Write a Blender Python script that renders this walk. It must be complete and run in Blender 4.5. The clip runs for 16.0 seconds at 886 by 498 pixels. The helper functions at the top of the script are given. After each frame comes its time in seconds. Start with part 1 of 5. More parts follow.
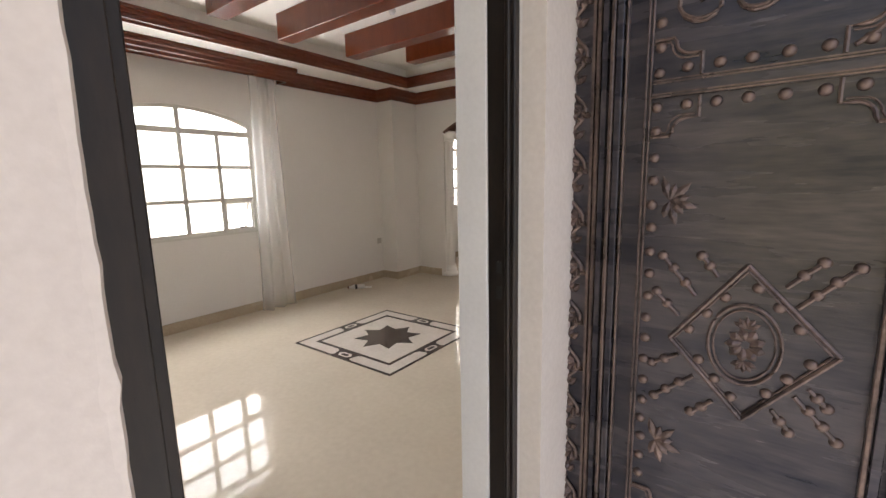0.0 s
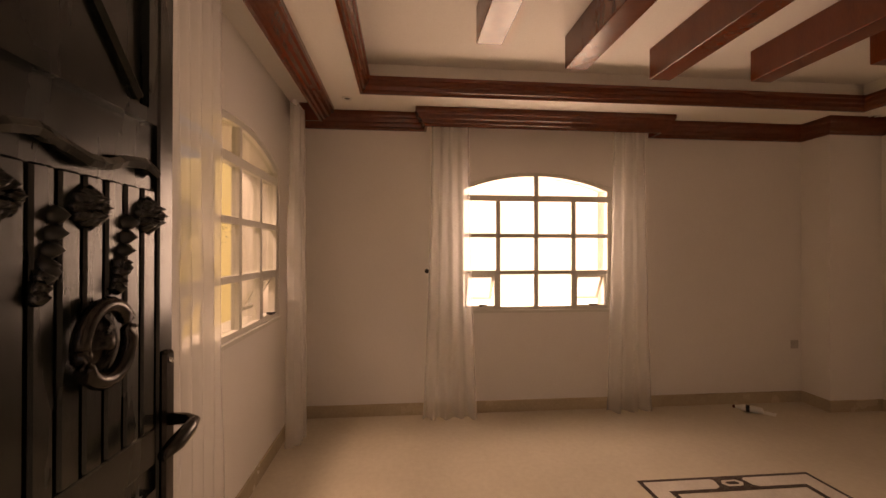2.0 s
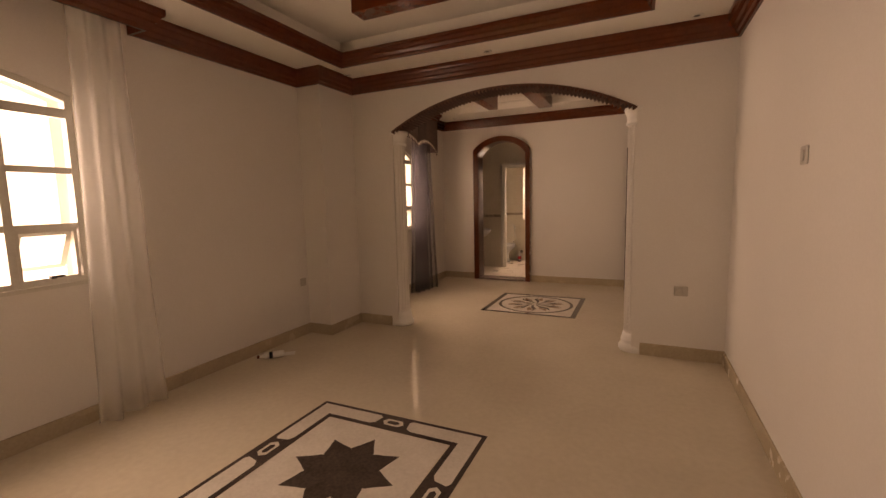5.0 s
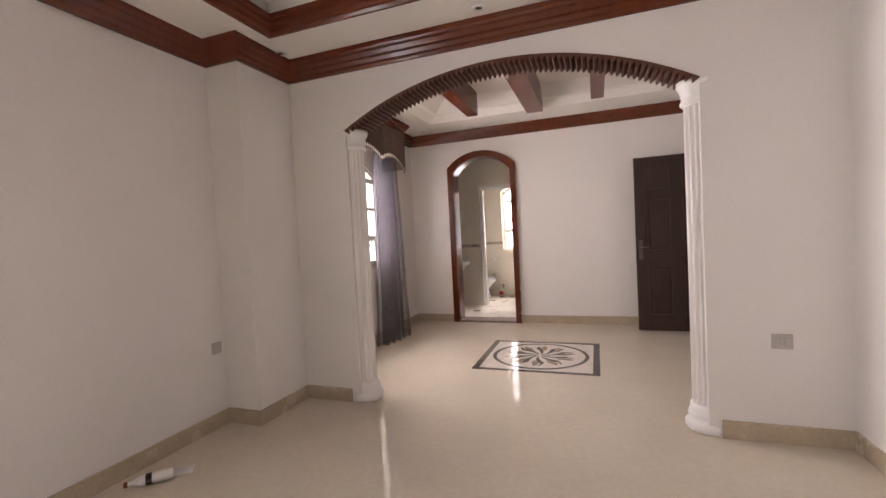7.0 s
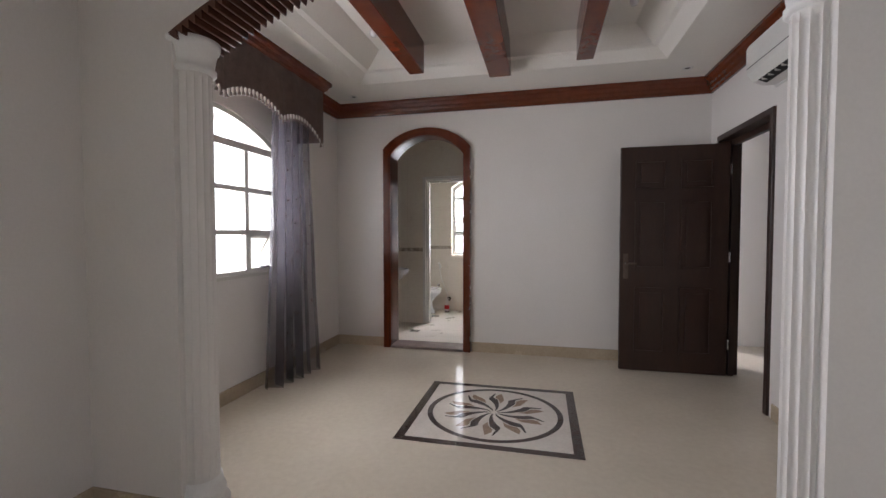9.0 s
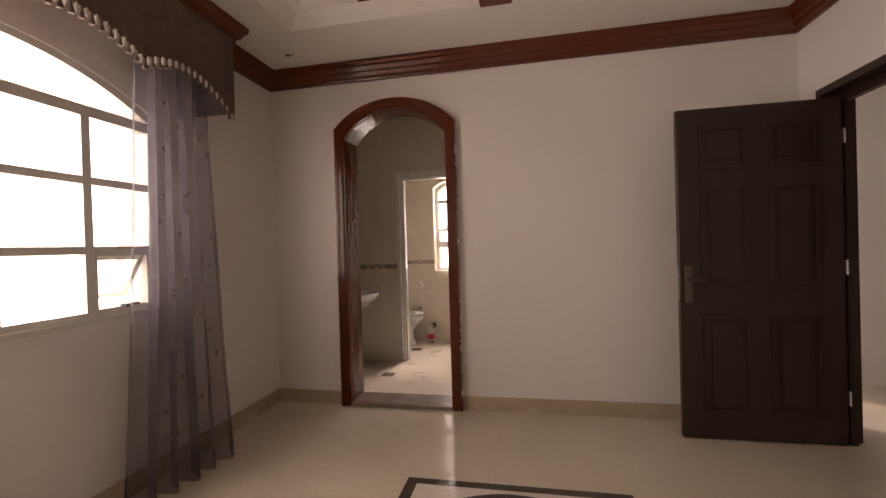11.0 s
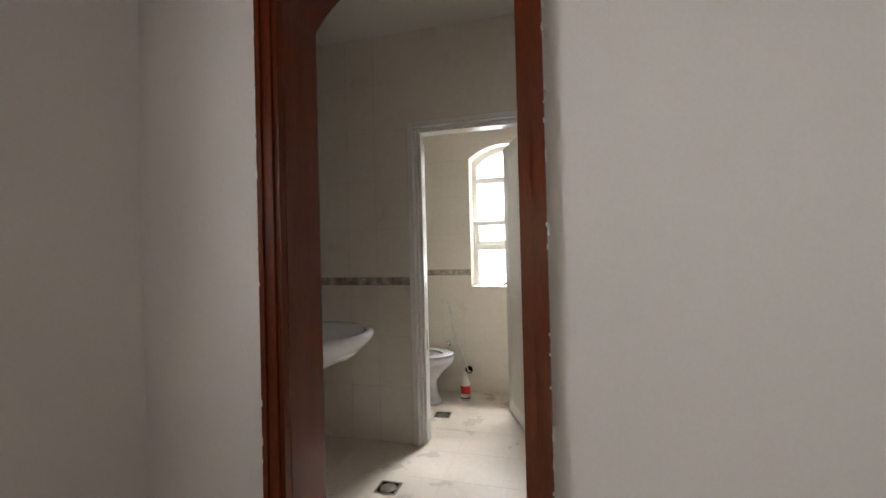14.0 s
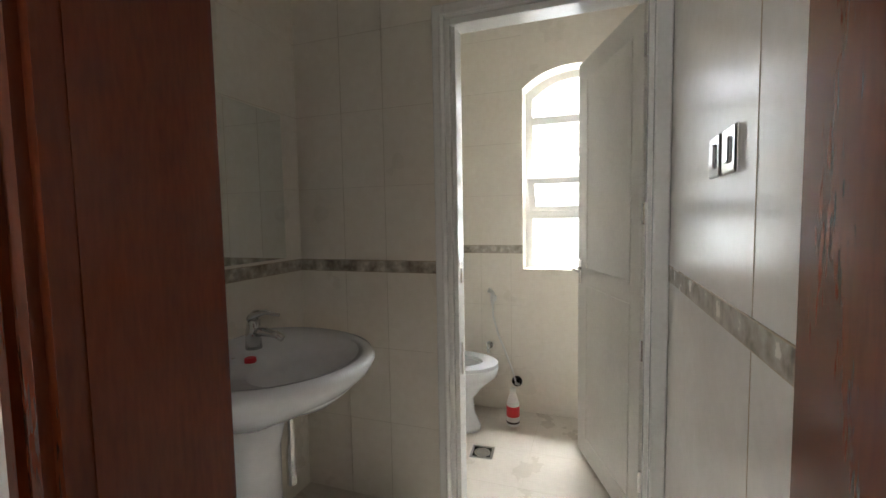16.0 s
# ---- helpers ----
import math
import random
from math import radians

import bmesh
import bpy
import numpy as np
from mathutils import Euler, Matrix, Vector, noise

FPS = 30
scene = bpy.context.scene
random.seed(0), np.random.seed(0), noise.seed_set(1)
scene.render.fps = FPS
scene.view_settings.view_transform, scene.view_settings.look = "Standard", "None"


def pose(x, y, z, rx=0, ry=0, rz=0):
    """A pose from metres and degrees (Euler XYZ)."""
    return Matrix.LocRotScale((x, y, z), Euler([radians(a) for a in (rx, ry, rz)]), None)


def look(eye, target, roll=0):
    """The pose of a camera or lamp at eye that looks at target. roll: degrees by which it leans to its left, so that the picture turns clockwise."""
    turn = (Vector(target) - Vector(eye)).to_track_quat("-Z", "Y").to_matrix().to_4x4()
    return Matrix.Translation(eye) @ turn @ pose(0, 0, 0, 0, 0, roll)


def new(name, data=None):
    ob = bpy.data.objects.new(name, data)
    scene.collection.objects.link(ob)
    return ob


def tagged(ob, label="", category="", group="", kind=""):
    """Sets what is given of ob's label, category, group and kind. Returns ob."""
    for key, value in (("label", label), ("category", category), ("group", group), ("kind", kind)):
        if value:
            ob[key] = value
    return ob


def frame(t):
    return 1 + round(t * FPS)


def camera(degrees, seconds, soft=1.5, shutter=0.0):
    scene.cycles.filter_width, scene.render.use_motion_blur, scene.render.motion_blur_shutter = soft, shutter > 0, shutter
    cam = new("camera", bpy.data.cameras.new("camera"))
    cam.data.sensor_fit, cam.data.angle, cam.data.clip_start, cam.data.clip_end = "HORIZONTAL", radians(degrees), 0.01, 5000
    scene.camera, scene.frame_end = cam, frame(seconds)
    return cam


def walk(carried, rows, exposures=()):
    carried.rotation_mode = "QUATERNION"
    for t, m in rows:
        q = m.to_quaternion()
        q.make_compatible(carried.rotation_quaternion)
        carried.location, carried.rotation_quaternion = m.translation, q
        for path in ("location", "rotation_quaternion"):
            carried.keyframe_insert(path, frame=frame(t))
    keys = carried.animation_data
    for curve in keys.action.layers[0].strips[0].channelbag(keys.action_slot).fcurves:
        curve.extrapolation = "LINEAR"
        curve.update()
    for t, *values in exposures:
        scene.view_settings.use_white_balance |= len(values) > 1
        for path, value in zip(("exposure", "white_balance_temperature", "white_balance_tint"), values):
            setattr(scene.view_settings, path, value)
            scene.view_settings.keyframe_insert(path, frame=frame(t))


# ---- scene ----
cam = camera(92.2, 16.0)
PATH = [
    (0, (0.069, 0.297, 1.476), (-1.118, 1.875, 1.16), -1.3),
    (0.5, (-0.054, 0.536, 1.472), (-1.566, 1.828, 1.265), -0.9),
    (1, (-0.314, 0.725, 1.487), (-2.056, 1.693, 1.313), -2.2),
    (1.5, (-0.517, 0.868, 1.499), (-2.491, 1.179, 1.423), -0.9),
    (2, (-0.654, 0.951, 1.526), (-2.645, 1.14, 1.535), 0.1),
    (2.5, (-0.711, 0.936, 1.579), (-2.58, 1.618, 1.782), 0.8),
    (3, (-0.752, 0.928, 1.536), (-2.247, 2.232, 1.79), 2.8),
    (3.5, (-0.791, 0.951, 1.528), (-1.9, 2.591, 1.816), 3.9),
    (4, (-0.91, 1.079, 1.486), (-1.787, 2.876, 1.506), 1.9),
    (4.2, (-0.984, 1.129, 1.48), (-1.859, 2.914, 1.266), -0.2),
    (6.3, (-1.842, 2.102, 1.343), (-2.572, 3.951, 1.129), -3.3),
    (6.5, (-1.899, 2.221, 1.344), (-2.6, 4.085, 1.159), -2.9),
    (7, (-1.983, 2.575, 1.336), (-2.662, 4.455, 1.264), -3.0),
    (7.5, (-2.069, 2.923, 1.335), (-2.714, 4.815, 1.263), -1.8),
    (8, (-2.16, 3.293, 1.335), (-2.667, 5.226, 1.259), -1.3),
    (8.5, (-2.208, 3.634, 1.325), (-2.707, 5.569, 1.255), -1.1),
    (9, (-2.247, 3.979, 1.32), (-2.703, 5.925, 1.249), -0.1),
    (9.5, (-2.315, 4.353, 1.335), (-2.583, 6.333, 1.258), -0.2),
    (9.7, (-2.333, 4.462, 1.327), (-2.596, 6.443, 1.247), -0.6),
    (11.8, (-2.592, 5.837, 1.281), (-3.065, 7.78, 1.301), -1.2),
    (12, (-2.625, 5.944, 1.267), (-3.091, 7.889, 1.286), -0.6),
    (12.5, (-2.756, 6.297, 1.279), (-3.176, 8.253, 1.293), -0.7),
    (13, (-2.821, 6.663, 1.285), (-3.34, 8.594, 1.287), -1.3),
    (13.5, (-2.893, 6.97, 1.288), (-3.5, 8.876, 1.289), -0.8),
    (14, (-2.995, 7.309, 1.279), (-3.521, 9.239, 1.292), -1.4),
    (14.5, (-3.014, 7.632, 1.276), (-3.664, 9.524, 1.296), -1.4),
    (15, (-3.094, 7.908, 1.291), (-3.807, 9.777, 1.285), -1.2),
    (15.5, (-3.265, 8.157, 1.304), (-3.946, 10.037, 1.279), -0.8),
    (16, (-3.333, 8.307, 1.291), (-3.998, 10.188, 1.153), -1.0),
]
EXPOSURES = [
    (0.0, 0.5, 6700, 17),
    (0.5, -0.1, 7000, 16),
    (1.0, -0.5, 8300, 24),
    (1.5, -0.85, 12200, 42),
    (2.0, -0.7, 13500, 46),
    (2.5, -0.5, 17500, 52),
    (3.5, -0.45, 14000, 46),
    (4.0, -0.55, 13500, 44),
    (6.5, 0.45, 8600, 33),
    (7.0, 0.78, 6700, 27),
    (8.0, 0.55, 6000, 18),
    (8.5, 0.75, 5900, 16),
    (9.0, 0.1, 5950, 18),
    (9.5, -0.33, 6500, 24),
    (12.0, 0.25, 8400, 33),
    (13.0, 0.55, 7000, 29),
    (14.0, 0.25, 6200, 14),
    (15.0, 0.25, 6000, 12),
    (16.0, 0.5, 6000, 10),
]
walk(cam, [(t, look(eye, target, roll)) for t, eye, target, roll in PATH], EXPOSURES)

# ---- world, sun, lamps ----
SUN_EL, SUN_AZ = 50.0, 128.0
world = bpy.data.worlds.new("world")
scene.world = world
world.use_nodes = True
wn = world.node_tree
sky = wn.nodes.new("ShaderNodeTexSky")
sky.sky_type = "NISHITA"
sky.sun_disc = False
sky.sun_elevation = radians(SUN_EL)
sky.sun_rotation = radians(SUN_AZ)
wn.links.new(sky.outputs[0], wn.nodes["Background"].inputs[0])
wn.nodes["Background"].inputs[1].default_value = 0.13


def lamp_sun():
    data = bpy.data.lights.new("sun", "SUN")
    data.energy, data.angle, data.color = 2.6, radians(0.5), (1.0, 0.95, 0.88)
    ob = new("sun", data)
    az, el = radians(SUN_AZ), radians(SUN_EL)
    way = Vector((math.sin(az) * math.cos(el), math.cos(az) * math.cos(el), math.sin(el)))
    ob.matrix_world = look(way * 30, (0, 0, 0))


def lamp_window(name, eye, target, width, height, power, color=(1.0, 0.98, 0.95)):
    """An area lamp that stands in for the daylight through a window's opening."""
    data = bpy.data.lights.new(name, "AREA")
    data.shape, data.size, data.size_y = "RECTANGLE", width, height
    data.energy, data.color = power, color
    ob = new(name, data)
    ob.matrix_world = look(eye, target)
    return ob


lamp_sun()
lamp_window("daylight_west", (-4.82, 2.235, 1.60), (0, 2.235, 1.2), 1.35, 1.25, 64, (0.94, 0.97, 1.0))
lamp_window("daylight_small_room", (-4.86, 6.68, 1.60), (0, 6.68, 1.2), 1.4, 1.25, 50)
# these two added lamps hang out of view, outside and above their windows
lamp_window("daylight_bath", (-3.45, 11.85, 2.85), (-3.6, 10.3, 0.9), 0.9, 0.6, 560)
lamp_window("daylight_south", (-3.315, -0.78, 2.98), (-3.3, 1.2, 0.7), 1.3, 0.4, 75)


# ---- materials ----
def mat_new(name, color, rough=0.6, metal=0.0):
    m = bpy.data.materials.new(name)
    m.use_nodes = True
    b = m.node_tree.nodes["Principled BSDF"]
    b.inputs["Base Color"].default_value = (*color, 1)
    b.inputs["Roughness"].default_value = rough
    b.inputs["Metallic"].default_value = metal
    return m, m.node_tree, b


def varied(name, dark, light, rough=0.6, scale=4.0, fine=60.0, bump=0.1, stretch=(1, 1, 1), metal=0.0, rough_span=0.1, distance=0.002, spot=0.5):
    """A surface whose colour and gloss wander at two scales, with a fine relief."""
    m, nt, b = mat_new(name, light, rough, metal)
    N, L = nt.nodes, nt.links
    tc = N.new("ShaderNodeTexCoord")
    mp = N.new("ShaderNodeMapping")
    mp.inputs["Scale"].default_value = stretch
    L.new(tc.outputs["Object"], mp.inputs[0])
    big, small = N.new("ShaderNodeTexNoise"), N.new("ShaderNodeTexNoise")
    for n, sc, det in ((big, scale, 5), (small, fine, 6)):
        n.inputs["Scale"].default_value, n.inputs["Detail"].default_value = sc, det
        L.new(mp.outputs[0], n.inputs["Vector"])
    mixf = N.new("ShaderNodeMix")
    mixf.inputs[0].default_value = spot
    L.new(big.outputs[0], mixf.inputs[2])
    L.new(small.outputs[0], mixf.inputs[3])
    ramp = N.new("ShaderNodeValToRGB")
    ramp.color_ramp.elements[0].position, ramp.color_ramp.elements[1].position = 0.33, 0.67
    ramp.color_ramp.elements[0].color, ramp.color_ramp.elements[1].color = (*dark, 1), (*light, 1)
    L.new(mixf.outputs[0], ramp.inputs[0])
    L.new(ramp.outputs[0], b.inputs["Base Color"])
    mr = N.new("ShaderNodeMapRange")
    mr.inputs[3].default_value, mr.inputs[4].default_value = max(0.02, rough - rough_span), rough + rough_span
    L.new(big.outputs[0], mr.inputs[0])
    L.new(mr.outputs[0], b.inputs["Roughness"])
    bp = N.new("ShaderNodeBump")
    bp.inputs["Strength"].default_value, bp.inputs["Distance"].default_value = bump, distance
    L.new(small.outputs[0], bp.inputs["Height"])
    L.new(bp.outputs[0], b.inputs["Normal"])
    return m


PAINT = varied("wall_paint", (0.75, 0.72, 0.68), (0.80, 0.77, 0.73), 0.35, 1.6, 90, 0.12, rough_span=0.06)
CEIL = varied("ceiling_paint", (0.78, 0.75, 0.69), (0.84, 0.81, 0.75), 0.7, 1.3, 80, 0.08)
WOOD = varied("red_stained_wood", (0.100, 0.019, 0.005), (0.150, 0.032, 0.010), 0.2, 5, 45, 0.04, (3, 3, 0.5), rough_span=0.07)
WOOD_DARK = varied("dark_brown_wood", (0.022, 0.010, 0.006), (0.045, 0.02, 0.012), 0.4, 5, 60, 0.15, (4, 4, 0.6))
FLOOR = varied("polished_floor", (0.60, 0.53, 0.42), (0.68, 0.61, 0.495), 0.045, 2.2, 25, 0.006, rough_span=0.015)
FLOOR.node_tree.nodes["Principled BSDF"].inputs["Specular IOR Level"].default_value = 0.15
SKIRT = varied("skirting_tile", (0.42, 0.34, 0.24), (0.52, 0.43, 0.31), 0.25, 5, 60, 0.03)
ALU = varied("cream_window_profile", (0.62, 0.60, 0.54), (0.70, 0.68, 0.62), 0.35, 6, 80, 0.03)
WHITE = varied("white_gypsum", (0.78, 0.77, 0.74), (0.85, 0.84, 0.81), 0.5, 5, 70, 0.06)
BLACKDOOR = varied("black_door_paint", (0.003, 0.005, 0.0035), (0.010, 0.013, 0.010), 0.26, 5, 45, 0.12, (3, 3, 0.5))
# brushed bronze paint; bluish sky sheen and highlights are put into its colours
BRONZE = varied("bronze_paint_with_sky_sheen", (0.007, 0.011, 0.024), (0.088, 0.078, 0.084), 0.27, 3.2, 26, 0.35, (0.5, 0.5, 3.5), metal=0.4, spot=0.4)
TILE = varied("bath_tile", (0.74, 0.68, 0.58), (0.80, 0.75, 0.66), 0.3, 2.5, 30, 0.03)
TILE_GLOSSY = varied("glossy_bath_tile", (0.72, 0.68, 0.61), (0.79, 0.75, 0.69), 0.24, 2.5, 30, 0.06, rough_span=0.04)
FRAMEBLACK = varied("worn_black_frame_paint", (0.003, 0.0025, 0.002), (0.020, 0.012, 0.008), 0.45, 7, 40, 0.3, (2, 2, 0.6))
JAMBPAINT = varied("white_gloss_frame_paint", (0.78, 0.77, 0.73), (0.86, 0.85, 0.82), 0.22, 7, 60, 0.08)
BFLOOR = varied("bath_floor_tile", (0.62, 0.56, 0.47), (0.70, 0.64, 0.55), 0.3, 4, 40, 0.05)
CHINA = varied("white_china", (0.80, 0.81, 0.82), (0.86, 0.87, 0.88), 0.07, 4, 40, 0.0, rough_span=0.02)
INLAY = varied("dark_inlay_stone", (0.035, 0.026, 0.022), (0.09, 0.065, 0.055), 0.1, 8, 60, 0.02)
INLAY_PALE = varied("pale_inlay_stone", (0.62, 0.57, 0.50), (0.76, 0.71, 0.64), 0.07, 6, 50, 0.01)
CHROME, _, _ = mat_new("chrome", (0.7, 0.7, 0.7), 0.12, 1.0)
MIRROR, _, _ = mat_new("mirror_silver", (0.82, 0.86, 0.84), 0.01, 1.0)
PLASTER_OUT = varied("outside_plaster", (0.66, 0.60, 0.54), (0.76, 0.70, 0.64), 0.85, 3, 60, 0.3)


def mat_sheer(name, color, amount):
    m, nt, b = mat_new(name, color, 0.9)
    N, L = nt.nodes, nt.links
    tr, tl, mx, mx2 = (N.new(k) for k in ("ShaderNodeBsdfTransparent", "ShaderNodeBsdfTranslucent", "ShaderNodeMixShader", "ShaderNodeMixShader"))
    tl.inputs[0].default_value = (*color, 1)
    mx.inputs[0].default_value, mx2.inputs[0].default_value = 0.5, amount
    L.new(b.outputs[0], mx.inputs[1]), L.new(tl.outputs[0], mx.inputs[2])
    L.new(mx.outputs[0], mx2.inputs[1]), L.new(tr.outputs[0], mx2.inputs[2])
    L.new(mx2.outputs[0], N["Material Output"].inputs[0])
    return m


SHEER = mat_sheer("sheer_voile", (0.95, 0.94, 0.92), 0.7)
GREY_SHEER = mat_sheer("grey_sheer_fabric", (0.165, 0.150, 0.175), 0.47)


def mat_glass():
    m = bpy.data.materials.new("window_glass")
    m.use_nodes = True
    nt = m.node_tree
    N, L = nt.nodes, nt.links
    N.remove(N["Principled BSDF"])
    tr, gl, mx, fr = (N.new(k) for k in ("ShaderNodeBsdfTransparent", "ShaderNodeBsdfGlossy", "ShaderNodeMixShader", "ShaderNodeLayerWeight"))
    tr.inputs[0].default_value = (0.94, 0.95, 0.93, 1)
    fr.inputs["Blend"].default_value = 0.5
    gl.inputs["Roughness"].default_value = 0.02
    pw = N.new("ShaderNodeMath")
    pw.operation = "POWER"
    pw.inputs[1].default_value = 4.0
    L.new(fr.outputs["Facing"], pw.inputs[0])
    ad = N.new("ShaderNodeMath")
    ad.operation = "MULTIPLY_ADD"
    ad.inputs[1].default_value, ad.inputs[2].default_value = 0.7, 0.04
    L.new(pw.outputs[0], ad.inputs[0])
    L.new(ad.outputs[0], mx.inputs[0]), L.new(tr.outputs[0], mx.inputs[1]), L.new(gl.outputs[0], mx.inputs[2])
    L.new(mx.outputs[0], N["Material Output"].inputs[0])
    return m


GLASS = mat_glass()


# A matt surface with emission of its own, to look sunlit.
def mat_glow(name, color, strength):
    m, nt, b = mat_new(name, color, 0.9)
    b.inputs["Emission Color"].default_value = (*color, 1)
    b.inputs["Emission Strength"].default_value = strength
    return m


# ---- mesh helpers ----
def finish(ob, m, smooth=False):
    ob.data.materials.append(m)
    if smooth:
        for p in ob.data.polygons:
            p.use_smooth = True
    return ob


def part(name, bm, material, parent=None, label="", smooth=False, kind=""):
    """One bmesh as one mesh object, under a thing or alone."""
    bmesh.ops.recalc_face_normals(bm, faces=bm.faces)
    me = bpy.data.meshes.new(name)
    bm.to_mesh(me)
    bm.free()
    ob = new(name, me)
    finish(ob, material, smooth)
    if parent is not None:
        ob.parent = parent
    return tagged(ob, label, kind=kind)


def thing(name, label, category, group="", at=(0, 0, 0), rz=0.0):
    ob = new(name)
    ob.empty_display_size = 0.1
    ob.matrix_world = pose(*at, 0, 0, rz)
    return tagged(ob, label, category, group)


def box(bm, lo, hi, bevel=0.0, segs=1):
    x0, y0, z0 = lo
    x1, y1, z1 = hi
    v = [bm.verts.new(c) for c in ((x0, y0, z0), (x1, y0, z0), (x1, y1, z0), (x0, y1, z0), (x0, y0, z1), (x1, y0, z1), (x1, y1, z1), (x0, y1, z1))]
    f = [bm.faces.new([v[i] for i in q]) for q in ((0, 3, 2, 1), (4, 5, 6, 7), (0, 1, 5, 4), (1, 2, 6, 5), (2, 3, 7, 6), (3, 0, 4, 7))]
    if bevel:
        edges = {e for q in f for e in q.edges}
        bmesh.ops.bevel(bm, geom=list(edges), offset=bevel, segments=segs, affect="EDGES", profile=0.7)
    return bm


def boxes(*pairs, bevel=0.0):
    bm = bmesh.new()
    for lo, hi in pairs:
        box(bm, lo, hi, bevel)
    return bm


def structure(name, bm, material, label="", smooth=False):
    return part(name, bm, material, None, label, smooth, "structure")


def prism(bm, pts, place, depth):
    """A flat outline pts [(u, v)], set in space by place(u, v, w), from w = 0 to w = depth."""
    a = [bm.verts.new(place(u, v, 0)) for u, v in pts]
    b = [bm.verts.new(place(u, v, depth)) for u, v in pts]
    bm.faces.new(a)
    bm.faces.new(list(reversed(b)))
    n = len(pts)
    for i in range(n):
        j = (i + 1) % n
        bm.faces.new((a[i], b[i], b[j], a[j]))
    return bm


def lathe(bm, prof, at=(0, 0, 0), n=24, start=0.0, sweep=360.0):
    """Turns a profile [(radius, z)] about an upright axis."""
    full = sweep >= 360
    k = n if full else n + 1
    rings = []
    for r, z in prof:
        rings.append([bm.verts.new((at[0] + r * math.cos(radians(start + sweep * i / n)), at[1] + r * math.sin(radians(start + sweep * i / n)), at[2] + z)) for i in range(k)])
    for a, b in zip(rings, rings[1:]):
        for i in range(n):
            j = (i + 1) % k
            bm.faces.new((a[i], a[j], b[j], b[i]))
    if full:
        bm.faces.new(rings[0][::-1]), bm.faces.new(rings[-1])
    return bm


def sweep(bm, path, prof, closed=False):
    """Runs a profile [(out, up)] along a level path [(x, y, z)], mitred; out is to the left of the way."""
    n = len(path)
    rings = []
    for i, p in enumerate(path):
        p = Vector(p)
        a = Vector(path[(i - 1) % n]) if (closed or i) else None
        b = Vector(path[(i + 1) % n]) if (closed or i < n - 1) else None
        d0 = (p - a).normalized() if a is not None else None
        d1 = (b - p).normalized() if b is not None else None
        d0, d1 = d0 or d1, d1 or d0
        n0, n1 = Vector((-d0.y, d0.x, 0)), Vector((-d1.y, d1.x, 0))
        m = (n0 + n1).normalized()
        m = m / max(0.2, m.dot(n0))
        rings.append([bm.verts.new(p + m * o + Vector((0, 0, u))) for o, u in prof])
    k = len(prof)
    for i in range(n if closed else n - 1):
        a, b = rings[i], rings[(i + 1) % n]
        for j in range(k):
            bm.faces.new((a[j], a[(j + 1) % k], b[(j + 1) % k], b[j]))
    if not closed:
        bm.faces.new(rings[0]), bm.faces.new(rings[-1][::-1])
    return bm


def tube(bm, pts, r, n=8):
    """A round bar along a line of points."""
    rings = []
    for i, p in enumerate(pts):
        p = Vector(p)
        d = (Vector(pts[min(i + 1, len(pts) - 1)]) - Vector(pts[max(i - 1, 0)])).normalized()
        up = Vector((0, 0, 1)) if abs(d.z) < 0.9 else Vector((1, 0, 0))
        a = d.cross(up).normalized()
        b = d.cross(a)
        rr = r[i] if isinstance(r, (list, tuple)) else r
        rings.append([bm.verts.new(p + a * rr * math.cos(2 * math.pi * k / n) + b * rr * math.sin(2 * math.pi * k / n)) for k in range(n)])
    for a, b in zip(rings, rings[1:]):
        for k in range(n):
            bm.faces.new((a[k], a[(k + 1) % n], b[(k + 1) % n], b[k]))
    bm.faces.new(rings[0][::-1]), bm.faces.new(rings[-1])
    return bm


def arc_pts(u0, u1, v_spring, v_apex, n=24):
    """Points of a segmental arch from (u1, spring) over the apex to (u0, spring)."""
    half, rise = (u1 - u0) / 2, v_apex - v_spring
    r = (half * half + rise * rise) / (2 * rise)
    a = math.asin(min(1.0, half / r)) if rise <= half else math.pi - math.asin(half / r)
    cu, cv = (u0 + u1) / 2, v_apex - r
    return [(cu + r * math.sin(a - 2 * a * i / n), cv + r * math.cos(a - 2 * a * i / n)) for i in range(n + 1)]


def wall_with_arch(name, place, u0, u1, h, o0, o1, sill, spring, apex, depth, material, label=""):
    """A wall from u0 to u1 with one arched opening o0..o1, cut right through."""
    bm = bmesh.new()
    prism(bm, [(u0, 0), (o0, 0), (o0, h), (u0, h)], place, depth)
    prism(bm, [(o1, 0), (u1, 0), (u1, h), (o1, h)], place, depth)
    if sill > 0:
        prism(bm, [(o0, 0), (o1, 0), (o1, sill), (o0, sill)], place, depth)
    arc = arc_pts(o0, o1, spring, apex)
    for (ua, va), (ub, vb) in zip(arc, arc[1:]):
        prism(bm, [(ub, vb), (ua, va), (ua, h), (ub, h)], place, depth)
    bmesh.ops.remove_doubles(bm, verts=bm.verts, dist=1e-4)
    seen = {}
    for f in list(bm.faces):
        key = tuple(sorted((round(v.co.x, 4), round(v.co.y, 4), round(v.co.z, 4)) for v in f.verts))
        seen.setdefault(key, []).append(f)
    inner = [f for fs in seen.values() if len(fs) > 1 for f in fs]
    bmesh.ops.delete(bm, geom=inner, context="FACES")
    return structure(name, bm, material, label)


